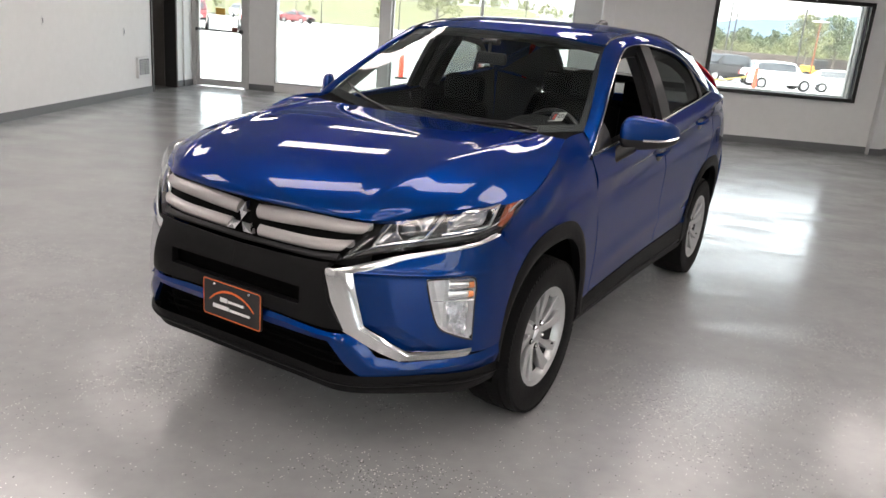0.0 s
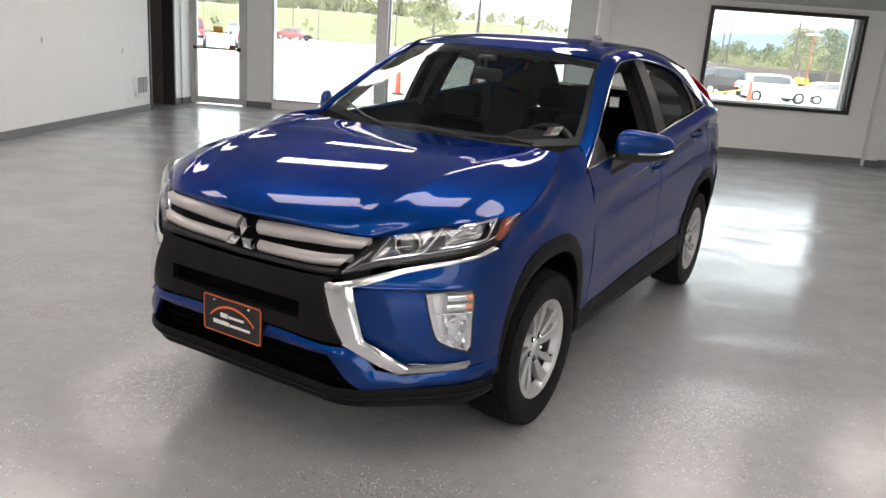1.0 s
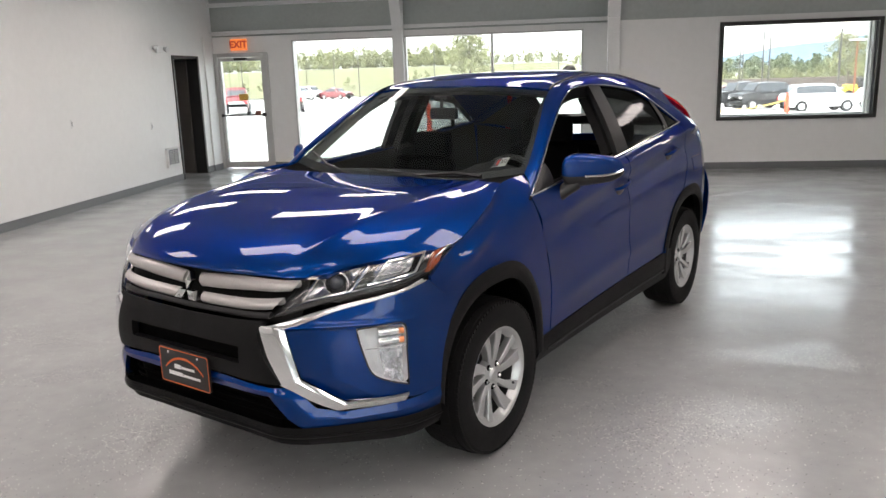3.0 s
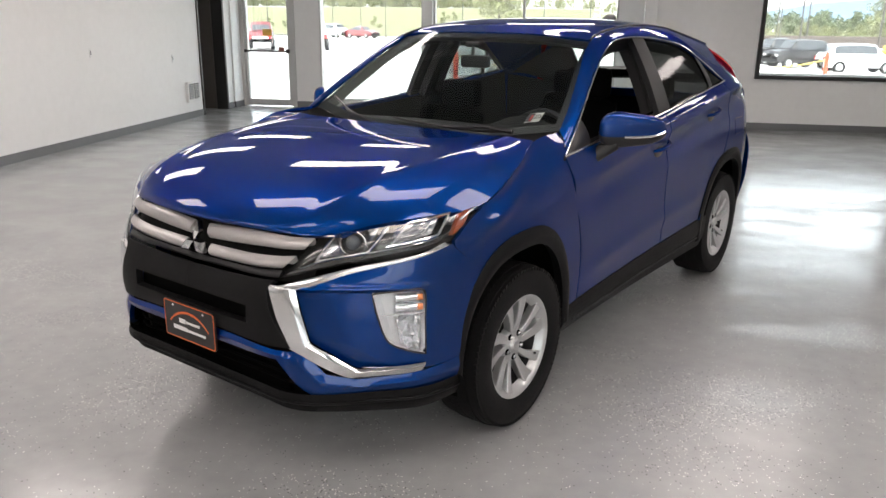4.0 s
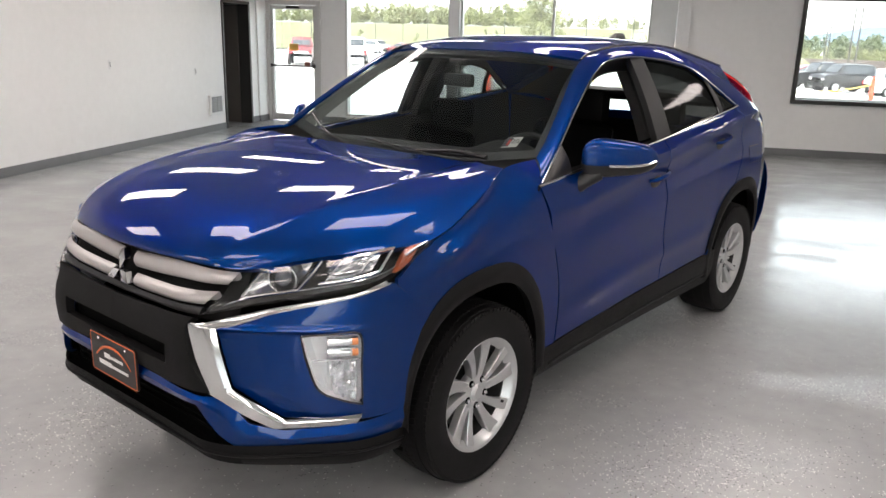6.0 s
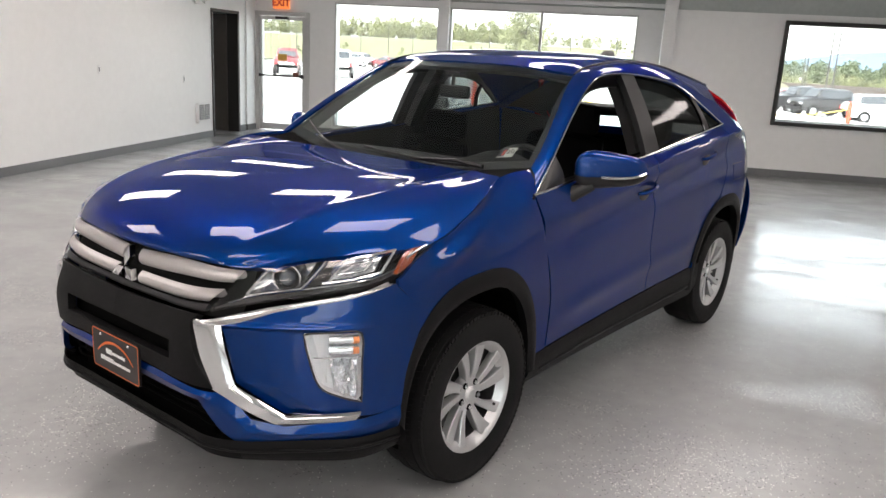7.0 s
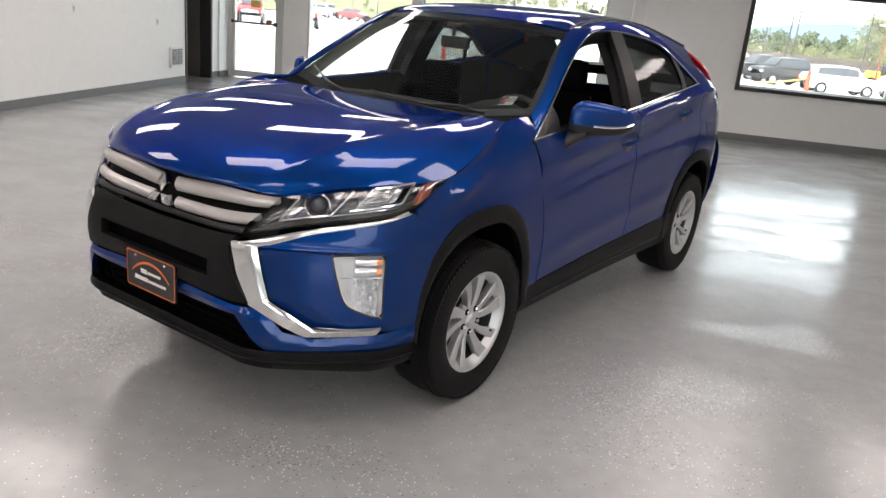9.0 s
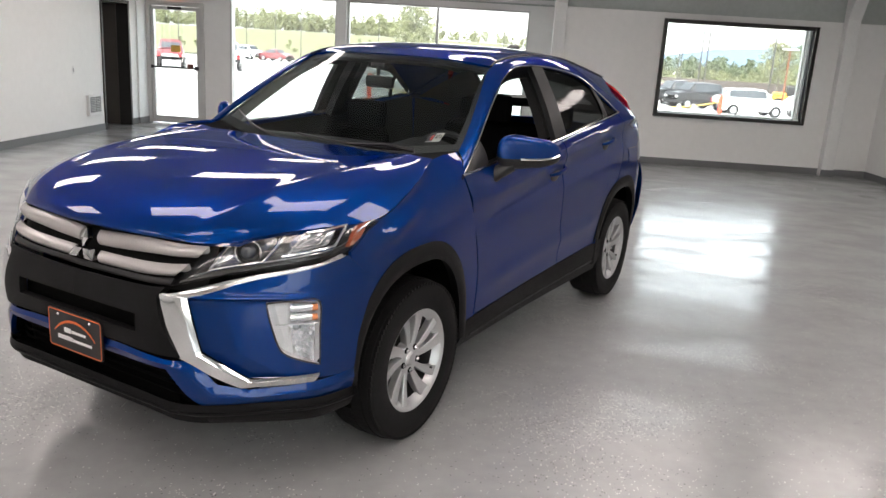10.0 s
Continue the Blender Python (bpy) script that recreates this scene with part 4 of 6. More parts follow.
both("bumper_corner", sheet(corner_f, 110, 96, 0.016, skip=in_fog), PAINT, car)
LOWER_TOP = ((0, 0.565), (0.25, 0.560), (0.44, 0.548), (0.515, 0.550), (0.58, 0.470), (0.66, 0.447), (0.86, 0.462), (0.996, 0.475))
LOWER_LOW = ((0, 0.515), (0.25, 0.515), (0.42, 0.515), (0.49, 0.430), (0.555, 0.374), (0.70, 0.380), (0.86, 0.388), (0.998, 0.385))
def lower_f(u, v):
    """The blue lower bar, folded along one sharp line."""
    a, b = bent(LOWER_LOW, u), bent(LOWER_TOP, u)
    return nose(a[0] + (b[0] - a[0]) * v, a[1] + (b[1] - a[1]) * v, 0.010 * (v / 0.6 if v < 0.6 else (1 - v) / 0.4))


both("bumper_lower", sheet(lower_f, 56, 10, 0.02), PAINT, car)
PANEL_TOP = ((0, 0.787), (0.12, 0.790), (0.26, 0.795), (0.405, 0.802))
PANEL_LOW = ((0, 0.577), (0.18, 0.578), (0.32, 0.572), (0.46, 0.566))


def mask_side(z):
    return keyed((0.566, 0.575, 0.658, 0.715, 0.775, 0.805), (0.472, 0.468, 0.424, 0.405, 0.390, 0.412), z)


def mask_f(part_of):
    """The dark nose panel in four pieces round its slot."""
    def f(u, v):
        if part_of == "side":
            z = 0.634 + 0.064 * v
            s = 0.31 + (mask_side(z) - 0.31) * u
        else:
            z0, z1 = (0.698, catmull(PANEL_TOP, u)[1]) if part_of == "top" else (catmull(PANEL_LOW, u)[1], 0.634)
            z = z0 + (z1 - z0) * v
            s = mask_side(z) * u
        return nose(s, z, 0.012 + 0.01 * math.sin(3.14 * (z - 0.56) / 0.24))
    return f


mask = bmesh.new()
for piece in ("top", "low", "side"):
    sheet(mask_f(piece), 24, 8, 0.03, bm=mask)
half = bpy.data.meshes.new("half")
mirrored(mask).to_mesh(half)
mask.from_mesh(half)
bpy.data.meshes.remove(half)
bmesh.ops.remove_doubles(mask, verts=mask.verts[:], dist=0.0002)
part("nose_panel", mask, PLASTIC, car, "matt dark grey nose panel", smooth=True)
# Black sheet behind the slot, in place of its shaded depth.
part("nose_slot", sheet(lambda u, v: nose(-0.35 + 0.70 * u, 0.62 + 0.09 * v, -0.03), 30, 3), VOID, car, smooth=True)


def trim_f(u, v):
    """The bright boomerang: a broad flat face, a crease, and a narrow face that falls outward."""
    a, b = bent(TRIM_IN, u), bent(TRIM_OUT, u)
    lift = 0.011 * (v / 0.78 if v < 0.78 else 1 - (v - 0.78) / 0.22 * 0.9)
    return nose(a[0] + (b[0] - a[0]) * v, a[1] + (b[1] - a[1]) * v, 0.010 + lift)


both("nose_trim", sheet(trim_f, 60, 8, 0.03), CHROME, car, "broad chrome boomerang trim on the nose")
both("lamp_trim", sheet(strip(STRIP_LOW, STRIP_TOP, 0.007, 0.002), 40, 5, 0.016), CHROME, car, "slim chrome strip under the headlamp")
# Black sheets fill the intake with dark; sides and tray close off the floor.
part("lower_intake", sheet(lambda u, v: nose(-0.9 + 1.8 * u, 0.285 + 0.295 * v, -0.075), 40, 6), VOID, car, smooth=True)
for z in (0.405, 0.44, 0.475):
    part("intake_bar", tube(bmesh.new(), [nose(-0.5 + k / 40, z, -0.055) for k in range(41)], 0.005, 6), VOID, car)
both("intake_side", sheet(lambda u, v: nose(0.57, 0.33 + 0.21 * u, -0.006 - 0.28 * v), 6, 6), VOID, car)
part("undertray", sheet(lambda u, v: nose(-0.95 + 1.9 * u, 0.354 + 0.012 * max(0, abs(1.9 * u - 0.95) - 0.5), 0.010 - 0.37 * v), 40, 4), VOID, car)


def lip_f(u, v):
    s = -1.0 + 2.0 * u
    k = min(1, abs(s) / 0.5)
    top = 0.372 + 0.014 * max(0, abs(s) - 0.5)
    a = v * 3.14
    return nose(s, top - 0.015 - 0.013 * math.cos(a + 3.14) - 0.006 * k * (1 - v), 0.014 + 0.016 * math.sin(a) * (1.3 - 0.6 * k) - 0.02 * v * v)


part("lower_lip", sheet(lip_f, 80, 10, 0.03), PLASTIC, car, "black lower lip", smooth=True)
both("bumper_skirt", sheet(strip(((0.54, 0.318), (0.7, 0.312), (0.85, 0.31), (1.0, 0.318)), ((0.548, 0.374), (0.7, 0.381), (0.85, 0.388), (1.0, 0.388)), 0.006, 0.01), 24, 8, 0.03), PLASTIC, car)

# grille
part("grille_back", sheet(lambda u, v: nose(-0.53 + 1.06 * u, 0.785 + 0.165 * v, -0.035), 40, 8), mat("grille_mesh", (0.003, 0.003, 0.003), 0.6, 0, 0.3, 120, bump=1.0, bump_scale=160, spec=0.1), car, smooth=True)
BARS = (((0.052, 0.876), (0.19, 0.884), (0.33, 0.894), (0.478, 0.899)), ((0.040, 0.927), (0.17, 0.936), (0.314, 0.941), (0.502, 0.937)),
        ((0.078, 0.820), (0.19, 0.822), (0.305, 0.826), (0.424, 0.837)), ((0.064, 0.858), (0.17, 0.860), (0.289, 0.864), (0.458, 0.878)))
for low, high in ((BARS[0], BARS[1]), (BARS[2], BARS[3])):
    both("grille_bar", sheet(strip(low, high, -0.006, 0.014), 36, 8, 0.025), SATIN, car, "broad satin silver grille bar")
both("grille_surround", sheet(strip(((0, 0.795), (0.15, 0.797), (0.3, 0.80), (0.42, 0.806)), ((0.0, 0.815), (0.15, 0.816), (0.3, 0.82), (0.425, 0.83)), -0.004, 0.004), 20, 3, 0.02), BLACK, car)
badge = part("badge", bmesh.new(), CHROME, car, "chrome badge of three diamonds")
R = 0.038
bm = bmesh.new()
for a in (90, 210, 330):
    d, e = Vector((math.cos(radians(a)), 0, math.sin(radians(a)))), Vector((-math.sin(radians(a)), 0, math.cos(radians(a))))
    c = Vector((0.0, -0.929, 0.862))
    lean = Matrix.Rotation(radians(-18), 3, "X")
    q = [c + lean @ (d * p + e * w) for p, w in ((0.003, 0), (R * 0.98, R * 0.5), (R * 1.95, 0), (R * 0.98, -R * 0.5))]
    top = bm.verts.new(c + lean @ (d * R + Vector((0, -0.006, 0))))
    ring = [bm.verts.new(p) for p in q]
    deep = [bm.verts.new(p + Vector((0, 0.02, 0))) for p in q]
    for i in range(4):
        bm.faces.new((ring[i], ring[(i + 1) % 4], top))
        bm.faces.new((ring[i], deep[i], deep[(i + 1) % 4], ring[(i + 1) % 4]))
bm.to_mesh(badge.data)
bm.free()

# headlamps
LAMP_LOW = ((0.424, 0.806), (0.53, 0.835), (0.64, 0.862), (0.80, 0.893), (0.955, 0.915), (1.05, 0.953), (1.145, 1.002))
LAMP_TOP = ((0.440, 0.826), (0.522, 0.942), (0.62, 0.964), (0.75, 0.988), (0.93, 1.004), (1.05, 1.007), (1.150, 1.008))


def lamp_f(u0, u1, v0, v1, off, crown=0.0):
    def f(u, v):
        a, b = catmull(LAMP_LOW, u0 + (u1 - u0) * u), catmull(LAMP_TOP, u0 + (u1 - u0) * u)
        k = v0 + (v1 - v0) * v
        return nose(a[0] + (b[0] - a[0]) * k, a[1] + (b[1] - a[1]) * k, off + crown * math.sin(3.14 * v) * math.sin(3.14 * u))
    return f


def lamp_point(u, v, off):
    return Vector(lamp_f(0, 1, 0, 1, off)(u, v))


AMBULB = mat("amber_bulb", (0.8, 0.3, 0.12), 0.3, 0, 0.05, 30)
LENS = mat("projector_lens", (0.035, 0.04, 0.05), 0.03, 0, 0.02, 20, coat=1.0)


def cell_f(u0, u1, v0, v1, skew, off, dish):
    """A slanted dished reflector inside the lamp."""
    def f(u, v):
        return lamp_point(u0 + (u1 - u0) * u + skew * v, v0 + (v1 - v0) * v, off - dish * math.sin(3.14 * u) * math.sin(3.14 * v))
    return f


def cell_rim(u0, u1, v0, v1, skew, off, parts=(0, 1, 2, 3)):
    """The outline of such a cell, side by side."""
    c = ((u0, v0), (u1, v0), (u1 + skew, v1), (u0 + skew, v1))
    pts = []
    for k in parts:
        a, b = c[k], c[(k + 1) % 4]
        pts += [lamp_point(a[0] + (b[0] - a[0]) * j / 10, a[1] + (b[1] - a[1]) * j / 10, off) for j in range(0 if not pts else 1, 11)]
    return pts


for side in (1, -1):
    flip = (lambda bm: bm) if side > 0 else mirrored
    lamp_ob = part("headlight", flip(sheet(lamp_f(0, 1, 0, 1, -0.085), 40, 10)), LAMPBLACK, car, "slanted headlamp with projector and amber end", smooth=True)
    part("lamp_shelf", flip(sheet(lamp_f(0.02, 0.80, 0.0, 0.17, -0.03), 30, 3, 0.05)), LAMPBLACK, lamp_ob, smooth=True)
    part("shelf_line", flip(tube(bmesh.new(), [lamp_point(0.08 + 0.66 * k / 24, 0.175, -0.027) for k in range(25)], 0.0018, 6)), CHROME, lamp_ob, smooth=True)
    part("reflector", flip(sheet(cell_f(0.165, 0.365, 0.22, 0.90, 0.075, -0.045, 0.028), 18, 12, 0.02)), REFLECT, lamp_ob, "bright inner reflector", smooth=True)
    part("reflector", flip(sheet(cell_f(0.46, 0.635, 0.30, 0.86, 0.09, -0.05, 0.034), 18, 12, 0.02)), REFLECT, lamp_ob, "bright main-beam reflector", smooth=True)
    part("reflector", flip(sheet(cell_f(0.055, 0.16, 0.20, 0.36, 0.02, -0.05, 0.004), 8, 4, 0.01)), REFLECT, lamp_ob, smooth=True)
    part("light_guide", flip(tube(bmesh.new(), cell_rim(0.15, 0.375, 0.20, 0.94, 0.10, -0.026, (3, 0, 1)), 0.0055, 8)), CHROME, lamp_ob, smooth=True)
    part("light_guide", flip(tube(bmesh.new(), cell_rim(0.44, 0.65, 0.26, 0.92, 0.115, -0.028, (0, 1, 2)), 0.0055, 8)), CHROME, lamp_ob, smooth=True)
    part("light_guide", flip(tube(bmesh.new(), cell_rim(0.40, 0.45, 0.22, 0.94, 0.10, -0.03, (1,)), 0.004, 8)), REFLECT, lamp_ob, smooth=True)
    part("light_guide", flip(tube(bmesh.new(), cell_rim(0.49, 0.60, 0.42, 0.74, 0.05, -0.05, (0, 1, 2, 3)), 0.004, 8)), CHROME, lamp_ob, smooth=True)
    c = lamp_point(0.325, 0.56, -0.045)
    ahead = (Vector(nose(0.6, 0.91, 0.1)) - Vector(nose(0.6, 0.91))).normalized()
    ball = bmesh.new()
    bmesh.ops.create_uvsphere(ball, u_segments=24, v_segments=14, radius=0.033, matrix=Matrix.Translation(c))
    part("projector", flip(ball), LENS, lamp_ob, "round projector lens", smooth=True)
    ring = bmesh.new()
    e1 = ahead.cross(Vector((0, 0, 1))).normalized()
    tube(ring, [c + ahead * 0.010 + e1 * 0.037 * math.cos(a) + Vector((0, 0, 1)) * 0.037 * math.sin(a) for a in (math.tau * k / 28 for k in range(28))], 0.0055, 8, closed=True)
    part("bezel", flip(ring), LAMPBLACK, lamp_ob, smooth=True)
    ring = bmesh.new()
    tube(ring, [c + ahead * 0.014 + e1 * 0.043 * math.cos(a) + Vector((0, 0, 1)) * 0.043 * math.sin(a) for a in (math.tau * k / 28 for k in range(28))], 0.0025, 8, closed=True)
    part("bezel", flip(ring), CHROME, lamp_ob, smooth=True)
    part("side_marker", flip(sheet(lambda u, v: lamp_f(0.715 + 0.135 * v, 0.84 + 0.115 * v, 0.05, 0.90, -0.010)(u, v), 14, 6, 0.02)), AMBER, lamp_ob, "amber side marker", smooth=True)
    part("end_bar", flip(tube(bmesh.new(), [lamp_point(0.80 + 0.17 * k / 12, 0.52 + 0.34 * k / 12, -0.006) for k in range(13)], 0.0035, 6)), REFLECT, lamp_ob, smooth=True)
    cover = part("lens_cover", flip(sheet(lamp_f(0.0, 1.0, 0.0, 1.0, 0.0, 0.014), 40, 10)), CLEAR, lamp_ob, "clear lamp cover", smooth=True)
    cover.visible_shadow = False

    fog = part("fog_lamp", flip(sheet(strip(FOG_LOW, FOG_TOP, -0.046), 24, 14, -0.044)), FROSTED, car, "pale corner lamp in the bumper", smooth=True)
    lens = part("lens_cover", flip(sheet(strip(FOG_LOW, FOG_TOP, 0.006), 24, 14, 0.02)), CLEAR, fog, smooth=True)
    lens.visible_shadow = False
    rim_path = [catmull(FOG_LOW, k / 20) for k in range(21)] + [catmull(FOG_TOP, 1 - k / 20) for k in range(1, 20)]
    part("lamp_bezel", flip(tube(bmesh.new(), [nose(a, b, 0.002) for a, b in rim_path], 0.0035, 6, closed=True)), BLACK, fog, smooth=True)
    for z in (0.741, 0.706):
        cell = part("lamp_cell", flip(tube(bmesh.new(), [nose(0.766 + 0.080 * j / 8, z, -0.006) for j in range(9)], lambda q: 0.0145 + 0.0018 * (int(q * 8 + 0.5) % 2), 12)), CHROME, fog, "clear ribbed lamp cell", smooth=True)
        part("bulb_amber", flip(tube(bmesh.new(), [nose(0.829 + 0.016 * j / 2, z, 0.0) for j in range(3)], 0.0125, 12)), AMBULB, cell, smooth=True)
    part("lamp_divider", flip(tube(bmesh.new(), [nose(0.728 + 0.125 * j / 6, 0.681, -0.002) for j in range(7)], 0.0022, 6)), REFLECT, fog, smooth=True)
    rng = random.Random(5)
    facet = [[-0.014 - 0.022 * rng.random() for _ in range(12)] for _ in range(12)]
    part("reflector", flip(sheet(lambda u, v: nose(0.768 + 0.014 * (1 - v) + (0.080 - 0.014 * (1 - v)) * u, 0.556 - 0.024 * u + (0.672 - 0.556 + 0.024 * u) * v, facet[round(u * 10)][round(v * 10)]), 10, 10)), REFLECT, fog, "cut-glass bowl of the corner lamp")
    part("inner_wall", flip(sheet(lambda u, v: nose(0.722 + 0.044 * v * (1 - u) + (0.764 - 0.722) * u, 0.752 - 0.178 * v, -0.018 - 0.02 * u), 6, 10)), FROSTED, fog, "pale inner wall of the corner lamp", smooth=True)

# wheel-arch cladding and sills
def arch_f(centre):
    """Cladding round a wheel: broad over the top, slim where it meets the bumper."""
    stop = 0.40 if centre else 0.345
    fore, aft = ((0.400, 0.478), (0.352, 0.425)) if centre else ((0.418, 0.460), (0.350, 0.420))

    def f(u, v):
        a = radians(-2 + 184 * u)
        ca, sa = math.cos(a), math.sin(a)
        ahead = ca > 0
        r0, r1 = fore if ahead else aft
        p = 2 / ARCH if ahead else 1.0
        y = centre - (r0 + (r1 - r0) * v) * math.copysign(abs(ca) ** p, ca)
        z = max(0.345 + (0.452 + 0.076 * v) * math.copysign(abs(sa) ** p, sa), 0.33 if ahead else stop)
        return Vector(flank(y, max(z, 0.42), 0.005 + 0.009 * math.sin(3.14 * v))) + Vector((0, 0, min(0, z - 0.42)))
    return f


for centre in (0.0, REAR):
    both("arch_cladding", sheet(arch_f(centre), 72, 6, 0.05), PLASTIC, car, "matt black wheel-arch cladding")
    liner = bmesh.new()
    rows = [[(x, centre - (0.43 if math.cos(a) > 0 else 0.36) * math.copysign(abs(math.cos(a)) ** 0.8, math.cos(a)), 0.345 + 0.47 * math.copysign(abs(math.sin(a)) ** 0.8, math.sin(a))) for x in (0.45, 0.85)] for a in (radians(-4 + 188 * k / 24) for k in range(25))]
    for r0, r1 in zip(rows, rows[1:]):
        liner.faces.new([liner.verts.new(p) for p in (r0[0], r0[1], r1[1], r1[0])])
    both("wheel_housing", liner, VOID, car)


def sill_f(u, v):
    y = 0.36 + 1.90 * u
    top = sill(y) - 0.003
    low = 0.278 - 0.01 * u
    z = low + (top - low) * v
    return Vector(flank(y, max(z, 0.42), 0.004 + 0.012 * math.sin(3.14 * v) - 0.03 * (1 - v) ** 2)) + Vector((0, 0, min(0, z - 0.42)))


both("sill_cladding", sheet(sill_f, 50, 8, 0.05), PLASTIC, car, "matt black sill cladding")
both("sill_groove", tube(bmesh.new(), [Vector(sill_f(0.05 + 0.88 * k / 30, 0.42)) + Vector((0.004, 0, 0)) for k in range(31)], 0.004, 6), BLACK, car)
both("mud_flap", boxes((0.66, 0.325, 0.33, 0.845, 0.35, 0.50), bevel=0.006), PLASTIC, car)
part("underbody", boxes((-0.66, -0.60, 0.26, 0.66, 3.2, 0.32), bevel=0.02), VOID, car)
part("engine_bulkhead", boxes((-0.62, -0.62, 0.33, 0.62, 0.32, 0.80), (-0.56, -0.79, 0.335, 0.56, -0.62, 0.57), (-0.42, -0.87, 0.34, 0.42, -0.79, 0.57)), VOID, car)

# door handles
for k, (door_pair, y0, z0) in enumerate(((doors_front, 1.26, 1.0), (doors_rear, 2.06, 1.112))):
    for j, door_ob in enumerate(door_pair):
        pts = [Vector(crease(flank(y0 + 0.21 * t, z0 + 0.025 * t))) + Vector((0.004 + 0.030 * math.sin(3.14 * min(1, t * 1.05)) ** 0.5, 0, 0.012)) for t in (i / 12 for i in range(13))]
        bm = tube(bmesh.new(), pts, lambda q: 0.008 + 0.004 * math.sin(3.14 * q), 10)
        part("door_handle", bm if j == 0 else mirrored(bm), PAINT, door_ob, "body-coloured pull handle", smooth=True)
        c = Vector(crease(flank(y0 + 0.085, z0 + 0.01)))
        bm = bmesh.new()
        bmesh.ops.create_uvsphere(bm, u_segments=16, v_segments=8, radius=1.0, matrix=Matrix.LocRotScale(c + Vector((-0.004, 0, 0)), None, (0.009, 0.068, 0.042)))
        part("handle_cup", bm if j == 0 else mirrored(bm), BLACK, door_ob, smooth=True)

# mirrors
def mirror_f(u, v):
    """A rounded housing: u from its inner to its outer end, v round it from the front over the top."""
    a = math.tau * v
    x = 0.872 + 0.218 * u
    end = (1 - abs(2 * u - 1) ** 4.0) ** 0.45 if 0 < u < 1 else 0.0
    tall = (0.086 - 0.030 * u) * end
    deep = (0.072 - 0.020 * u) * end
    ca, sa = (math.copysign(abs(q) ** 0.72, q) for q in (math.cos(a), math.sin(a)))
    return Vector((x, 0.625 + 0.17 * u + 0.06 * u * u - deep * ca * (1.0 if ca > 0 else 0.5), 1.196 - 0.010 * u + tall * sa * (1.0 if sa > 0 else 1.05)))


for j in range(2):
    bm = sheet(mirror_f, 30, 40)
    mir = part("door_mirror", bm if j == 0 else mirrored(bm), PAINT, car, "body-coloured door mirror with a bright lower edge", smooth=True)
    bm = sheet(lambda u, v: Vector(mirror_f(0.01 + 0.98 * u, 0.60 + 0.36 * v)).lerp(Vector((0.98, 0.76, 1.19)), -0.03), 24, 12, side=-1)
    part("lower_shell", bm if j == 0 else mirrored(bm), BLACK, mir, "black lower mirror shell", smooth=True)
    bm = tube(bmesh.new(), [Vector(mirror_f(0.46 + 0.53 * k / 16, 0.958 - 0.012 * k / 16)) + Vector((0.001, -0.005, 0)) for k in range(17)], 0.006, 6)
    part("chrome_line", bm if j == 0 else mirrored(bm), CHROME, mir, smooth=True)
    bm = tube(bmesh.new(), ((0.845, 0.60, 1.06), (0.875, 0.62, 1.09), (0.925, 0.66, 1.13)), 0.034, 12)
    part("mirror_foot", bm if j == 0 else mirrored(bm), BLACK, mir, smooth=True)
    bm = sheet(lambda u, v: Vector(mirror_f(0.06 + 0.88 * u, 0.32 + 0.36 * v)) + Vector((0, 0.004, 0)), 12, 8)
    part("mirror_glass", bm if j == 0 else mirrored(bm), REFLECT, mir, smooth=True)

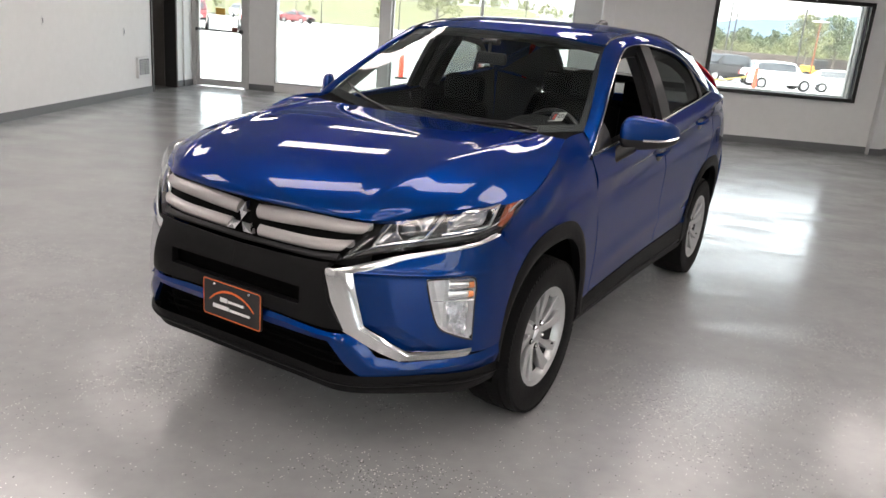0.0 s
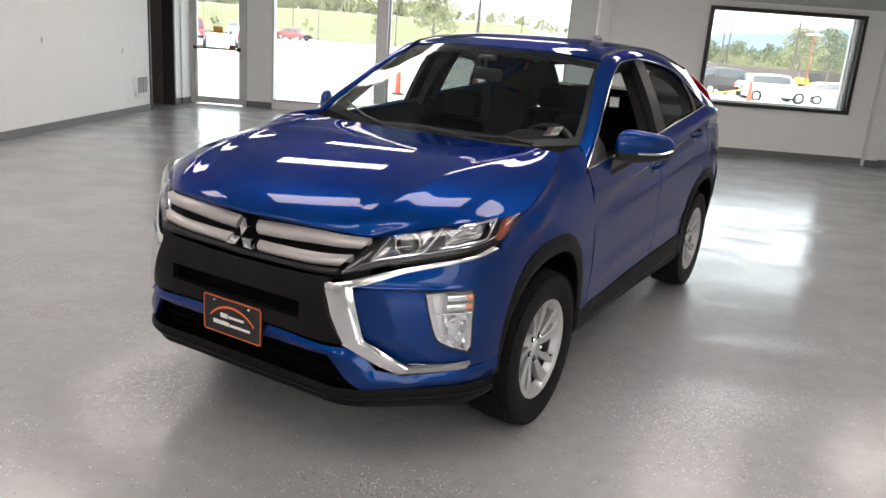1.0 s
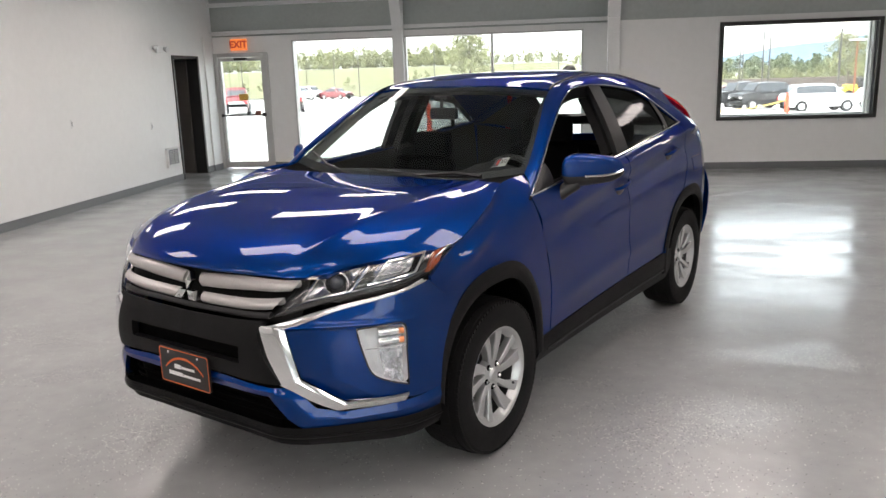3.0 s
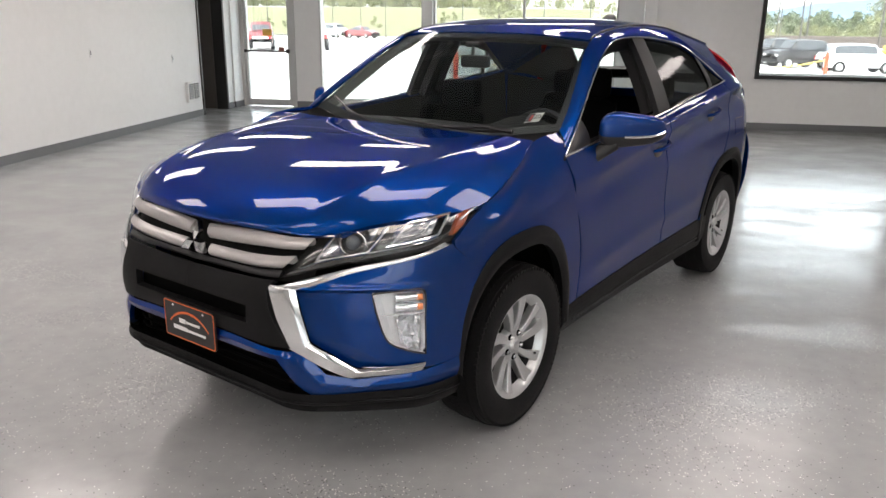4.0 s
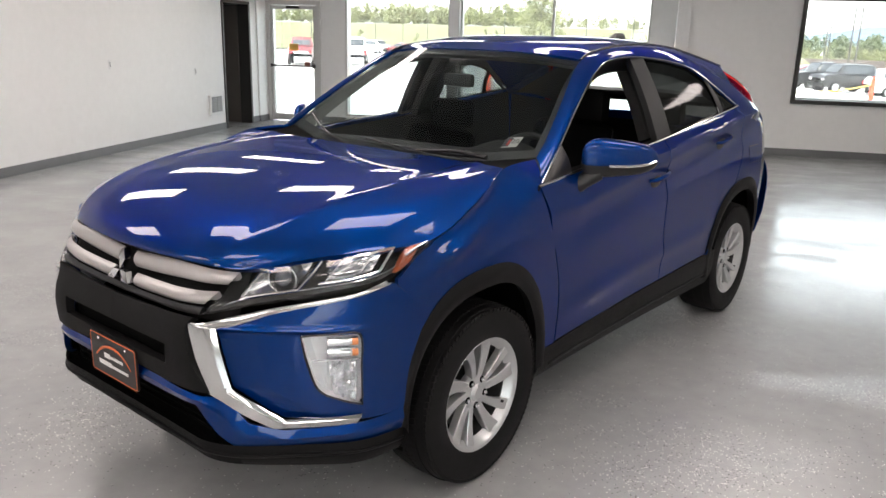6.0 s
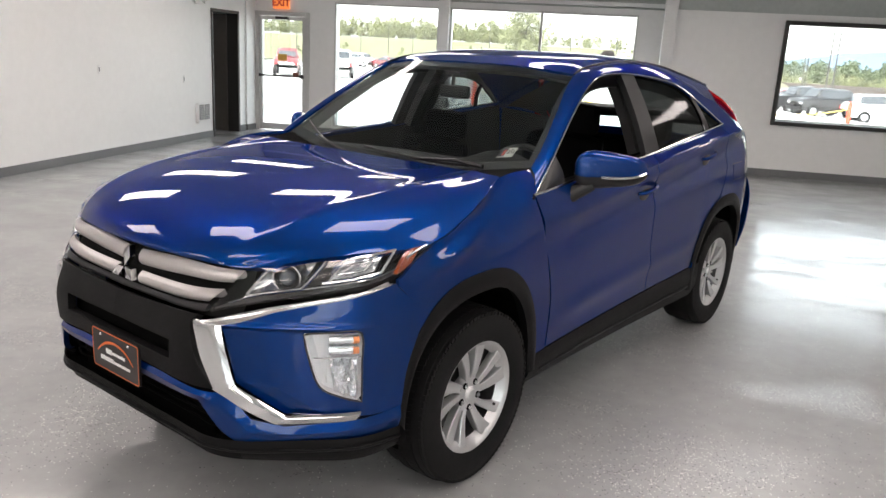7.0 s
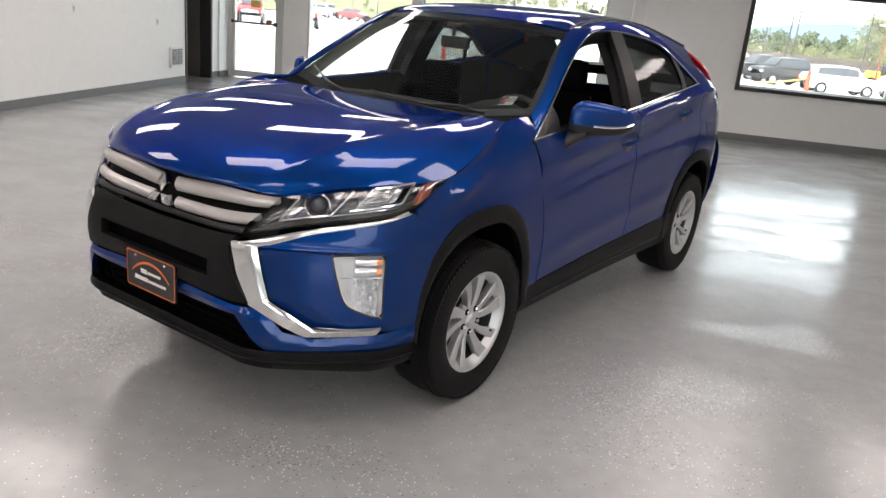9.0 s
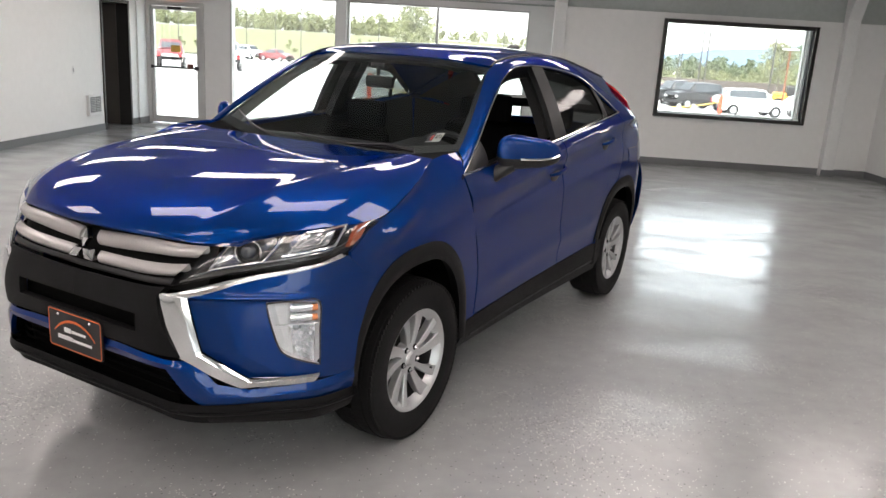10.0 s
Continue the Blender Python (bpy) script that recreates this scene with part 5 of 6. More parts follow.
# wheels
def wheel_parts(parent):
    tyre = lathe(((-0.108, 0.215), (-0.117, 0.24), (-0.121, 0.285), (-0.115, 0.32), (-0.098, 0.336), (-0.04, 0.3395), (0.04, 0.3395), (0.08, 0.336), (0.096, 0.32), (0.103, 0.285), (0.099, 0.24), (0.09, 0.215)), 64)
    tyre_ob = part("tyre", tyre, RUBBER, parent, "black road tyre", smooth=True)
    tread = bmesh.new()
    for k in range(90):
        a = math.tau * k / 90
        for x0, x1 in ((-0.114, -0.070), (-0.060, -0.010), (0.010, 0.052), (0.062, 0.096)):
            c = Matrix.Rotation(a + (0.02 if x0 > 0 else -0.02), 4, "X")
            drop = 0.0085 if abs(x0 + x1) > 0.12 else 0.0
            box_m = c @ Matrix.Translation(((x0 + x1) / 2, 0, 0.3365 - drop)) @ Matrix.Rotation(radians(14 if x0 > 0 else -14), 4, "Z") @ Matrix.Diagonal((x1 - x0, 0.0215, 0.012, 1))
            bmesh.ops.create_cube(tread, size=1, matrix=box_m)
    tagged(part("tread", tread, RUBBER, tyre_ob), kind="stuff")
    rim = lathe(((0.050, 0.186), (0.062, 0.196), (0.074, 0.203), (0.080, 0.214), (0.084, 0.2215), (0.089, 0.2225), (0.092, 0.219), (0.090, 0.2135), (0.0805, 0.2045), (0.070, 0.196), (0.056, 0.184)), 72)
    rim_ob = part("rim", rim, ALLOY, parent, "silver ten-spoke alloy rim", smooth=True)
    # The barrel's alloy is darkened in colour for the shade behind the spokes.
    part("barrel", lathe(((-0.085, 0.212), (-0.05, 0.19), (0.03, 0.184), (0.06, 0.196)), 48), mat("shaded_alloy", (0.05, 0.05, 0.052), 0.45, 0.6, 0.15, 20), rim_ob, smooth=True)
    disc = lathe(((0.0, 0.0), (0.0, 0.145), (-0.02, 0.145), (-0.02, 0.0)), 40)
    part("brake_disc", disc, mat("brake_steel", (0.05, 0.05, 0.05), 0.5, 0.8, 0.2, 20), parent, smooth=False)
    # A black disc, set in for the darkness seen between the spokes.
    well = lathe(((-0.06, 0.0), (-0.06, 0.19)), 32)
    part("wheel_shade_disc", well, VOID, parent)
    hub = lathe(((0.064, 0.0), (0.064, 0.030), (0.058, 0.034), (0.055, 0.066), (0.040, 0.074), (0.020, 0.076)), 40)
    part("hub", hub, ALLOY, rim_ob, smooth=True)
    cap = lathe(((0.070, 0.0), (0.070, 0.022), (0.066, 0.027), (0.060, 0.029)), 24)
    part("centre_cap", cap, ALLOY, rim_ob, smooth=True)
    for k in range(10):
        broad = k % 2 == 0
        a0 = math.tau * (k // 2) / 5 + radians(-15 if broad else 14) + radians(18)
        sp = bmesh.new()
        rows = []
        for i in range(9):
            t = i / 8
            r = 0.056 + (0.210 - 0.056) * t
            a = a0 + radians(9) * t ** 1.3
            w = (0.0155 + 0.0165 * t ** 1.4) if broad else (0.0120 + 0.012 * t ** 1.6)
            x = 0.055 + 0.025 * t
            e, n = Vector((0, math.cos(a), math.sin(a))), Vector((0, -math.sin(a), math.cos(a)))
            dip = 0.004 if broad else 0.001
            rows.append([sp.verts.new(Vector((dx, 0, 0)) + e * r + n * dw) for dx, dw in ((x - 0.034, -w * 0.95), (x - 0.003, -w), (x, -w * 0.84), (x - dip, 0), (x, w * 0.84), (x - 0.003, w), (x - 0.034, w * 0.95))])
        for ra, rb in zip(rows, rows[1:]):
            for j in range(6):
                sp.faces.new((ra[j], ra[j + 1], rb[j + 1], rb[j]))
        part("spoke", sp, ALLOY, rim_ob, smooth=True)
    for k in range(5):
        a = math.tau * k / 5 + radians(54)
        c, e = math.cos(a), math.sin(a)
        seat_ring = tube(bmesh.new(), ((0.050, 0.053 * c, 0.053 * e), (0.0585, 0.053 * c, 0.053 * e)), 0.0135, 14)
        part("nut_seat", seat_ring, VOID, rim_ob)
        nut = tube(bmesh.new(), ((0.050, 0.053 * c, 0.053 * e), (0.064, 0.053 * c, 0.053 * e), (0.069, 0.053 * c, 0.053 * e)), lambda q: 0.0095 if q < 0.9 else 0.006, 6)
        part("lug_nut", nut, CHROME, rim_ob)
    a = radians(-30)
    part("valve", tube(bmesh.new(), ((0.050, 0.178 * math.cos(a), 0.178 * math.sin(a)), (0.080, 0.165 * math.cos(a), 0.165 * math.sin(a))), 0.006, 8), BLACK, rim_ob)


wheel = part("wheel", bmesh.new(), ALLOY, car)
wheel_parts(wheel)


def place_wheel(ob, y, side):
    ob.matrix_basis = pose((0.770 if y > 1 else 0.778) * side, y, 0.351, 0, 0, 0 if side > 0 else 180) @ Matrix.Diagonal((1, 1.018, 1.018, 1))


for y, side in ((REAR, 1), (0, -1), (REAR, -1)):
    twin = copy_thing(wheel, Matrix.Identity(4))
    place_wheel(twin, y, side)
place_wheel(wheel, 0.0, 1)

# number plate of the dealer, front
def rounded_line(half, z0, z1, r):
    """The outline of a plate with rounded corners, as (x, z) pairs."""
    return [(sx * (half - r) + r * math.cos(a), zc + r * math.sin(a)) for sx, zc, a0 in ((1, z1 - r, 0), (-1, z1 - r, 90), (-1, z0 + r, 180), (1, z0 + r, 270)) for a in (radians(a0 + 15 * k) for k in range(7))]


def rounded_plate(half, z0, z1, y0, y1, r):
    bm = bmesh.new()
    front = [bm.verts.new((x, y0, z)) for x, z in rounded_line(half, z0, z1, r)]
    back = [bm.verts.new((x, y1, z)) for x, z in rounded_line(half, z0, z1, r)]
    bm.faces.new(front)
    bm.faces.new(back[::-1])
    for k in range(len(front)):
        bm.faces.new((front[k], back[k], back[(k + 1) % len(front)], front[(k + 1) % len(front)]))
    bmesh.ops.recalc_face_normals(bm, faces=bm.faces[:])
    return bm


plate = part("front_plate", rounded_plate(0.152, 0.472, 0.622, -1.008, -1.0, 0.012), PLATEBLACK, car, "black dealer plate with an orange border")
border = bmesh.new()
ring_out, ring_in = ([border.verts.new((x, -1.0092, z)) for x, z in rounded_line(half, z0, z1, r)] for half, z0, z1, r in ((0.150, 0.474, 0.620, 0.011), (0.1455, 0.4785, 0.6155, 0.008)))
for k in range(len(ring_out)):
    border.faces.new((ring_out[k], ring_out[(k + 1) % len(ring_out)], ring_in[(k + 1) % len(ring_out)], ring_in[k]))
part("plate_border", border, ORANGE, plate)
arc = bmesh.new()
rows = [[arc.verts.new((r * math.sin(a) * 1.0, -1.0095, 0.425 + r * math.cos(a))) for r in (0.158, 0.158 + 0.010 * math.cos(a * 1.15))] for a in (radians(-46 + 92 * k / 24) for k in range(25))]
for r0, r1 in zip(rows, rows[1:]):
    arc.faces.new((r0[0], r0[1], r1[1], r1[0]))
part("plate_arc", arc, ORANGE, plate)
for x0, x1, z0, z1 in ((-0.060, -0.022, 0.540, 0.558), (-0.018, 0.062, 0.543, 0.553), (-0.098, -0.014, 0.510, 0.526), (-0.010, 0.094, 0.511, 0.521)):
    part("plate_bar", boxes((x0, -1.0095, z0, x1, -1.008, z1)), WHITE, plate)
for x in (-0.09, 0.09):
    screw = bmesh.new()
    bmesh.ops.create_uvsphere(screw, u_segments=10, v_segments=6, radius=0.006, matrix=Matrix.Translation((x, -1.009, 0.604)))
    part("plate_screw", screw, CHROME, plate, smooth=True)
plate.location = (0.006, 0.026, 0.003)
part("plate_bracket", boxes((-0.12, -1.0, 0.50, 0.12, -0.93, 0.60)), BLACK, plate)

# windscreen details
def on_glass(x, v, lift):
    u = 0.5 + 0.5 * x / catmull([row[2][0] for row in SCREEN_NET], v)
    return Vector(screen_at(u, v)) + Vector((0, -0.6, 0.8)) * lift


for x0, x1, v1 in ((0.50, -0.12, 0.055), (-0.22, -0.66, 0.10)):
    wiper = part("wiper", tube(bmesh.new(), [on_glass(x0 + (x1 - x0) * k / 12, 0.02 + v1 * (k / 12), 0.012) for k in range(13)], 0.006, 6), BLACK, car, "black wiper resting on the glass")
    part("wiper_arm", tube(bmesh.new(), (on_glass(x0 + 0.04, -0.0, 0.02), on_glass(x0 - 0.1, 0.03, 0.035), on_glass((x0 + x1) / 2, v1 * 0.55, 0.026)), lambda q: 0.011 - 0.006 * q, 8), BLACK, wiper)
sticker = part("inspection_sticker", sheet(lambda u, v: on_glass(0.545 + 0.072 * u, 0.095 + 0.068 * v, -0.004), 4, 4), mat("sticker_paper", (0.45, 0.45, 0.43), 0.6), car, "small white and blue inspection stickers")
part("sticker_print", sheet(lambda u, v: on_glass(0.547 + 0.030 * u, 0.099 + 0.060 * v, -0.002), 2, 2), mat("sticker_dark", (0.02, 0.02, 0.03), 0.5), sticker)
part("sticker_print", sheet(lambda u, v: on_glass(0.563 + 0.012 * u, 0.105 + 0.04 * v, -0.001), 2, 2), mat("sticker_red", (0.4, 0.04, 0.03), 0.5), sticker)
p0, p1, p2 = on_glass(0.581, 0.129, 0.0), on_glass(0.614, 0.129, 0.0), on_glass(0.581, 0.16, 0.0)
ex = (p1 - p0).normalized()
ey = (p2 - p0 - ex * (p2 - p0).dot(ex)).normalized()
mtx = Matrix.Translation((p0 + p1) / 2) @ Matrix((ex, ey, ex.cross(ey))).transposed().to_4x4()
lettering("20", 0.036, PLATEBLACK, mtx, sticker, "sticker_number", depth=0.0005)

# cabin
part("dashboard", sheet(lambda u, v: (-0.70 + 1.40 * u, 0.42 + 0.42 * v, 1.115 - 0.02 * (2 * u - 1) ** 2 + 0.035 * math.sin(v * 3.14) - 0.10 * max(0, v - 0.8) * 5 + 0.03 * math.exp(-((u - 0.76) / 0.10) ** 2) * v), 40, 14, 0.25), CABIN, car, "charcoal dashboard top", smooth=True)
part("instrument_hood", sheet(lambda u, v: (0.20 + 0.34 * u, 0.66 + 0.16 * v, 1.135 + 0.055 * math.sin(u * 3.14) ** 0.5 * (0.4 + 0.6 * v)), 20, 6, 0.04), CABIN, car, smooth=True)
steer = part("steering_wheel", tube(bmesh.new(), [Vector((0.37, 0.93, 1.03)) + Vector((0.185 * math.cos(a), 0.07 * math.sin(a), 0.17 * math.sin(a))) for a in (math.tau * k / 36 for k in range(36))], 0.016, 10, closed=True), BLACK, car, "black steering wheel", smooth=True)
hubm = bmesh.new()
bmesh.ops.create_uvsphere(hubm, u_segments=16, v_segments=8, radius=1, matrix=Matrix.LocRotScale((0.37, 0.92, 1.02), None, (0.09, 0.04, 0.07)))
part("steering_hub", hubm, BLACK, steer, smooth=True)
for x in (0.23, 0.51):
    part("steering_spoke", tube(bmesh.new(), ((0.37, 0.92, 1.02), (x, 0.93, 1.03)), 0.02, 8), BLACK, steer, smooth=True)


def seat(x, y, w, rear=False, lift=0.0):
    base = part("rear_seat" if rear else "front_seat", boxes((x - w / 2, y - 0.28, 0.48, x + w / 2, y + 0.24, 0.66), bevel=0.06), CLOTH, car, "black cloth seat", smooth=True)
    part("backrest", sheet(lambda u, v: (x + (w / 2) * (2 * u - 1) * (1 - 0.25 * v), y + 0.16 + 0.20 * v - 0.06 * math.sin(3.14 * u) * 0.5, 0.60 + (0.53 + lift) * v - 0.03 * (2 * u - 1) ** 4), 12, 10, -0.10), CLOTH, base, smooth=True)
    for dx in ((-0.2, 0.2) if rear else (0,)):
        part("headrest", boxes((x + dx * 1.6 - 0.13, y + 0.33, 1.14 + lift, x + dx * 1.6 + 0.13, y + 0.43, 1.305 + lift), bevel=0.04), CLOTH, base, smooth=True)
        for px in (-0.05, 0.05):
            part("headrest_post", tube(bmesh.new(), ((x + dx * 1.6 + px, y + 0.37, 1.08 + lift), (x + dx * 1.6 + px, y + 0.38, 1.16 + lift)), 0.006, 6), CHROME, base)


seat(0.38, 1.10, 0.50, lift=0.10)
seat(-0.40, 0.96, 0.50)
seat(0.0, 2.25, 1.20, True)
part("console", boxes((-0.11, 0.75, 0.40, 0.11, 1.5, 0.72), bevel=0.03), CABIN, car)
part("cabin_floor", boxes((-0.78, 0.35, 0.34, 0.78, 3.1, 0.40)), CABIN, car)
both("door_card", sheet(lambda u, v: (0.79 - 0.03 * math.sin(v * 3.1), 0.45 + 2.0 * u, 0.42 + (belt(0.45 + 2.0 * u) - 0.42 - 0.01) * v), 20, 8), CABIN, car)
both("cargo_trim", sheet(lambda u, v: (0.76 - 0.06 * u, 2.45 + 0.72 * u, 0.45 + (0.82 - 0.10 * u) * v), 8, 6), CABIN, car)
part("bulkhead", boxes((-0.74, 0.38, 0.36, 0.74, 0.42, 1.09)), VOID, car)
rear_view = part("rear_view_mirror", boxes((-0.05, 0.82, 1.415, 0.125, 0.855, 1.478), bevel=0.016), BLACK, car, "black interior mirror", smooth=True)
part("mirror_stem", tube(bmesh.new(), ((0.02, 0.84, 1.46), (0.01, 0.86, 1.53)), 0.01, 8), BLACK, rear_view)
part("sensor_box", boxes((-0.04, 0.85, 1.515, 0.05, 0.91, 1.545), bevel=0.012), BLACK, rear_view)

# ---- outside ----
LOT = mat("pale_concrete_lot", (0.58, 0.57, 0.55), 0.85, 0, 0.14, 0.12, bump=0.3, bump_scale=20)
GRASS = mat("mown_grass", (0.15, 0.15, 0.07), 0.9, 0, 0.35, 0.12, bump=0.6, bump_scale=9)
LEAF = mat("spring_leaves", (0.10, 0.125, 0.06), 0.75, 0, 0.4, 0.15)
# Leaf colour lightened beyond the foliage's own, as distance haze.
LEAF_PALE = mat("haze_paled_spring_leaves", (0.18, 0.19, 0.09), 0.75, 0, 0.4, 0.2)
BARK = mat("grey_bark", (0.10, 0.085, 0.07), 0.9, 0, 0.3, 3, bump=0.5, bump_scale=20)
# The blue of distance haze is mixed into the ridge's base colour.
RIDGE = mat("haze_tinted_ridge", (0.11, 0.165, 0.235), 1.0, 0, 0.15, 0.01)
WOODPOLE = mat("weathered_pole", (0.05, 0.045, 0.042), 0.8, 0, 0.2, 2)
BRICKRED = mat("car_red", (0.14, 0.006, 0.010), 0.3, 0.1, 0.05, 5, coat=1.0)
CARWHITE = mat("car_white", (0.72, 0.73, 0.74), 0.3, 0, 0.03, 5, coat=1.0)
CARGREY = mat("car_grey", (0.010, 0.010, 0.012), 0.4, 0.0, 0.05, 5, coat=0.25)
CARSILVER = mat("car_silver", (0.42, 0.43, 0.44), 0.3, 0.5, 0.05, 5, coat=1.0)
SAFETY = mat("safety_orange", (0.75, 0.06, 0.02), 0.45, 0, 0.08, 8)
CARGLASS = mat("car_window_glass", (0.03, 0.035, 0.04), 0.06, 0, 0.1, 3, coat=1.0)
ROPE = mat("yellow_rope", (0.75, 0.55, 0.12), 0.7, 0, 0.1, 30)
CONCRETE = mat("bridge_concrete", (0.085, 0.068, 0.06), 0.9, 0, 0.2, 0.3)


def lot_z(x, y):
    away = max(0.0, y - 12)
    return -0.12 - 0.03 * min(away, 10) - 0.006 * min(max(away - 10, 0), 90) - 0.055 * min(max(0.0, x - 4), 22) * min(1.0, away / 36) ** 2



bm = bmesh.new()
ax, ay = np.concatenate([np.linspace(-1500, -80, 8), np.linspace(-70, 90, 41), np.linspace(110, 1500, 8)]), np.concatenate([np.linspace(-1500, -40, 6), np.linspace(-30, 90, 41), np.linspace(110, 1800, 8)])
vs = [[bm.verts.new((x, y, lot_z(x, y))) for y in ay] for x in ax]
for i in range(len(ax) - 1):
    for j in range(len(ay) - 1):
        bm.faces.new((vs[i][j], vs[i + 1][j], vs[i + 1][j + 1], vs[i][j + 1]))
structure("ground", bm, LOT, "pale sunlit parking lot", "ground", smooth=True)


def bank_z(x, y):
    k = min(max((y - 112) / 90, 0), 1)
    return lot_z(x, y) + 0.05 + (5.2 - 5.0 * min(max((x - 6) / 30, 0), 1)) * k * k * (3 - 2 * k) + 0.25 * noise.noise((x * 0.03, y * 0.03, 0))


structure("grass_bank", sheet(lambda u, v: (-260 + 560 * u, 108 + 260 * v, bank_z(-260 + 560 * u, 108 + 260 * v)), 70, 30), GRASS, "green grass bank beyond the lot", "grass", smooth=True)
def mound_z(x, y):
    side = min(max((25.2 - x) / 5.5, 0), 1) * min(max((x - 9) / 4, 0), 1)
    face = math.sin(3.14 * min(max((y - 86) / 20, 0), 1)) ** 0.6
    return lot_z(x, y) + 0.02 + 2.9 * side * face + 0.12 * noise.noise((x * 0.4, y * 0.3, 7)) * side * face


structure("grass_mound", sheet(lambda u, v: (9 + 16.2 * u, 86 + 20 * v, mound_z(9 + 16.2 * u, 86 + 20 * v)), 30, 20), GRASS, "yellow-green grass mound beside the bridge", "grass", smooth=True)


def ridge_z(x):
    hump = math.exp(-((x - 700) / 330) ** 2)
    return 4 + 56 * hump + 6 * noise.noise((x * 0.008, 0, 3)) + 3 * noise.noise((x * 0.03, 0, 5))


structure("backdrop", sheet(lambda u, v: (-1500 + 3400 * u, 1500 + 150 * v, -25 + v * (25 + ridge_z(-1500 + 3400 * u))), 160, 6), RIDGE, "wooded ridge on the horizon, coloured haze blue", "hill", smooth=True)


def leaf_cloud(centres, per, size, seed):
    """Many small leaf faces scattered round centres of (x, y, z, rx, rz)."""
    rng = np.random.default_rng(seed)
    verts, faces = [], []
    for x, y, z, rx, rz in centres:
        for _ in range(per):
            d = rng.normal(size=3)
            d /= np.linalg.norm(d)
            r = rng.random() ** 0.35
            c = np.array((x, y, z)) + d * r * np.array((rx, rx, rz))
            a, b = rng.normal(size=3), rng.normal(size=3)
            a, b = a / np.linalg.norm(a) * size, b / np.linalg.norm(b) * size
            n = len(verts)
            verts += [tuple(c - a), tuple(c + b), tuple(c + a), tuple(c - b)]
            faces.append((n, n + 1, n + 2, n + 3))
    me = bpy.data.meshes.new("leaves")
    me.from_pydata(verts, [], faces)
    return me


def woods(name, material, x0, x1, y0, count, high, seed, label):
    rng = np.random.default_rng(seed)
    rows = []
    for _ in range(count):
        x = x0 + (x1 - x0) * rng.random()
        y = y0 + 25 * rng.random()
        h = high * (0.6 + 0.6 * rng.random())
        base = bank_z(x, y)
        for k in range(4):
            rows.append((x + rng.normal() * h * 0.18, y + rng.normal(), base + h * (0.25 + 0.2 * k), h * (0.30 - 0.04 * k), h * 0.2))
    me = leaf_cloud(rows, 60, high * 0.05, seed)
    me.materials.append(material)
    return tagged(new(name, me), label, "woods", kind="stuff")


woods("tree_line", LEAF_PALE, -190, -18, 205, 300, 5.2, 3, "pale green line of far trees")
woods("tree_line", LEAF_PALE, -170, 140, 195, 260, 3.2, 4, "pale yellow-green spring trees")
woods("tree_line", LEAF, 20, 240, 230, 420, 6.0, 5, "dark green wooded slope")
woods("shrubs", LEAF_PALE, -120, 60, 128, 26, 2.2, 6, "low bushes on the bank")


def tree(x, y, high, seed, label):
    """A tapered trunk with limbs and a broken crown of small leaves."""
    rng = np.random.default_rng(seed)
    z0 = lot_z(x, y) if y < 110 else bank_z(x, y)
    ob = holder("tree", label, "tree", m=pose(x, y, z0))
    bm = bmesh.new()
    tube(bm, [(0, 0, -0.1), (0.05, 0, high * 0.3), (0, 0.05, high * 0.6), (0.05, 0, high * 0.9)], lambda k: high * 0.028 * (1 - 0.85 * k), 8)
    clumps = []
    for k in range(13):
        a, t = k * 2.4, 0.30 + 0.6 * k / 13
        reach = high * (0.30 - 0.20 * abs(t - 0.5))
        tip = (math.cos(a) * reach, math.sin(a) * reach, high * (t + 0.14))
        tube(bm, [(0, 0, high * t * 0.9), (tip[0] * 0.5, tip[1] * 0.5, high * (t + 0.05)), tip], lambda q: high * 0.010 * (1 - 0.8 * q), 5)
        clumps.append((tip[0], tip[1], tip[2] - 0.05 * high, high * (0.10 + 0.05 * rng.random()), high * 0.09))
        clumps.append((tip[0] * 0.45, tip[1] * 0.45, tip[2], high * 0.12, high * 0.10))
    part("trunk", bm, BARK, ob, smooth=True)
    me = leaf_cloud(clumps, 170, high * 0.015, seed)
    me.materials.append(LEAF_PALE if seed % 2 else LEAF)
    crown = new("crown", me)
    crown.parent = ob


tree(-7.2, 80, 7.2, 11, "broad young tree in fresh leaf at the lot's edge")
tree(36, 95, 7.0, 13, "yellow-green tree beyond the parked cars")
tree(43, 104, 7.5, 14, "dark green tree beyond the parked cars")


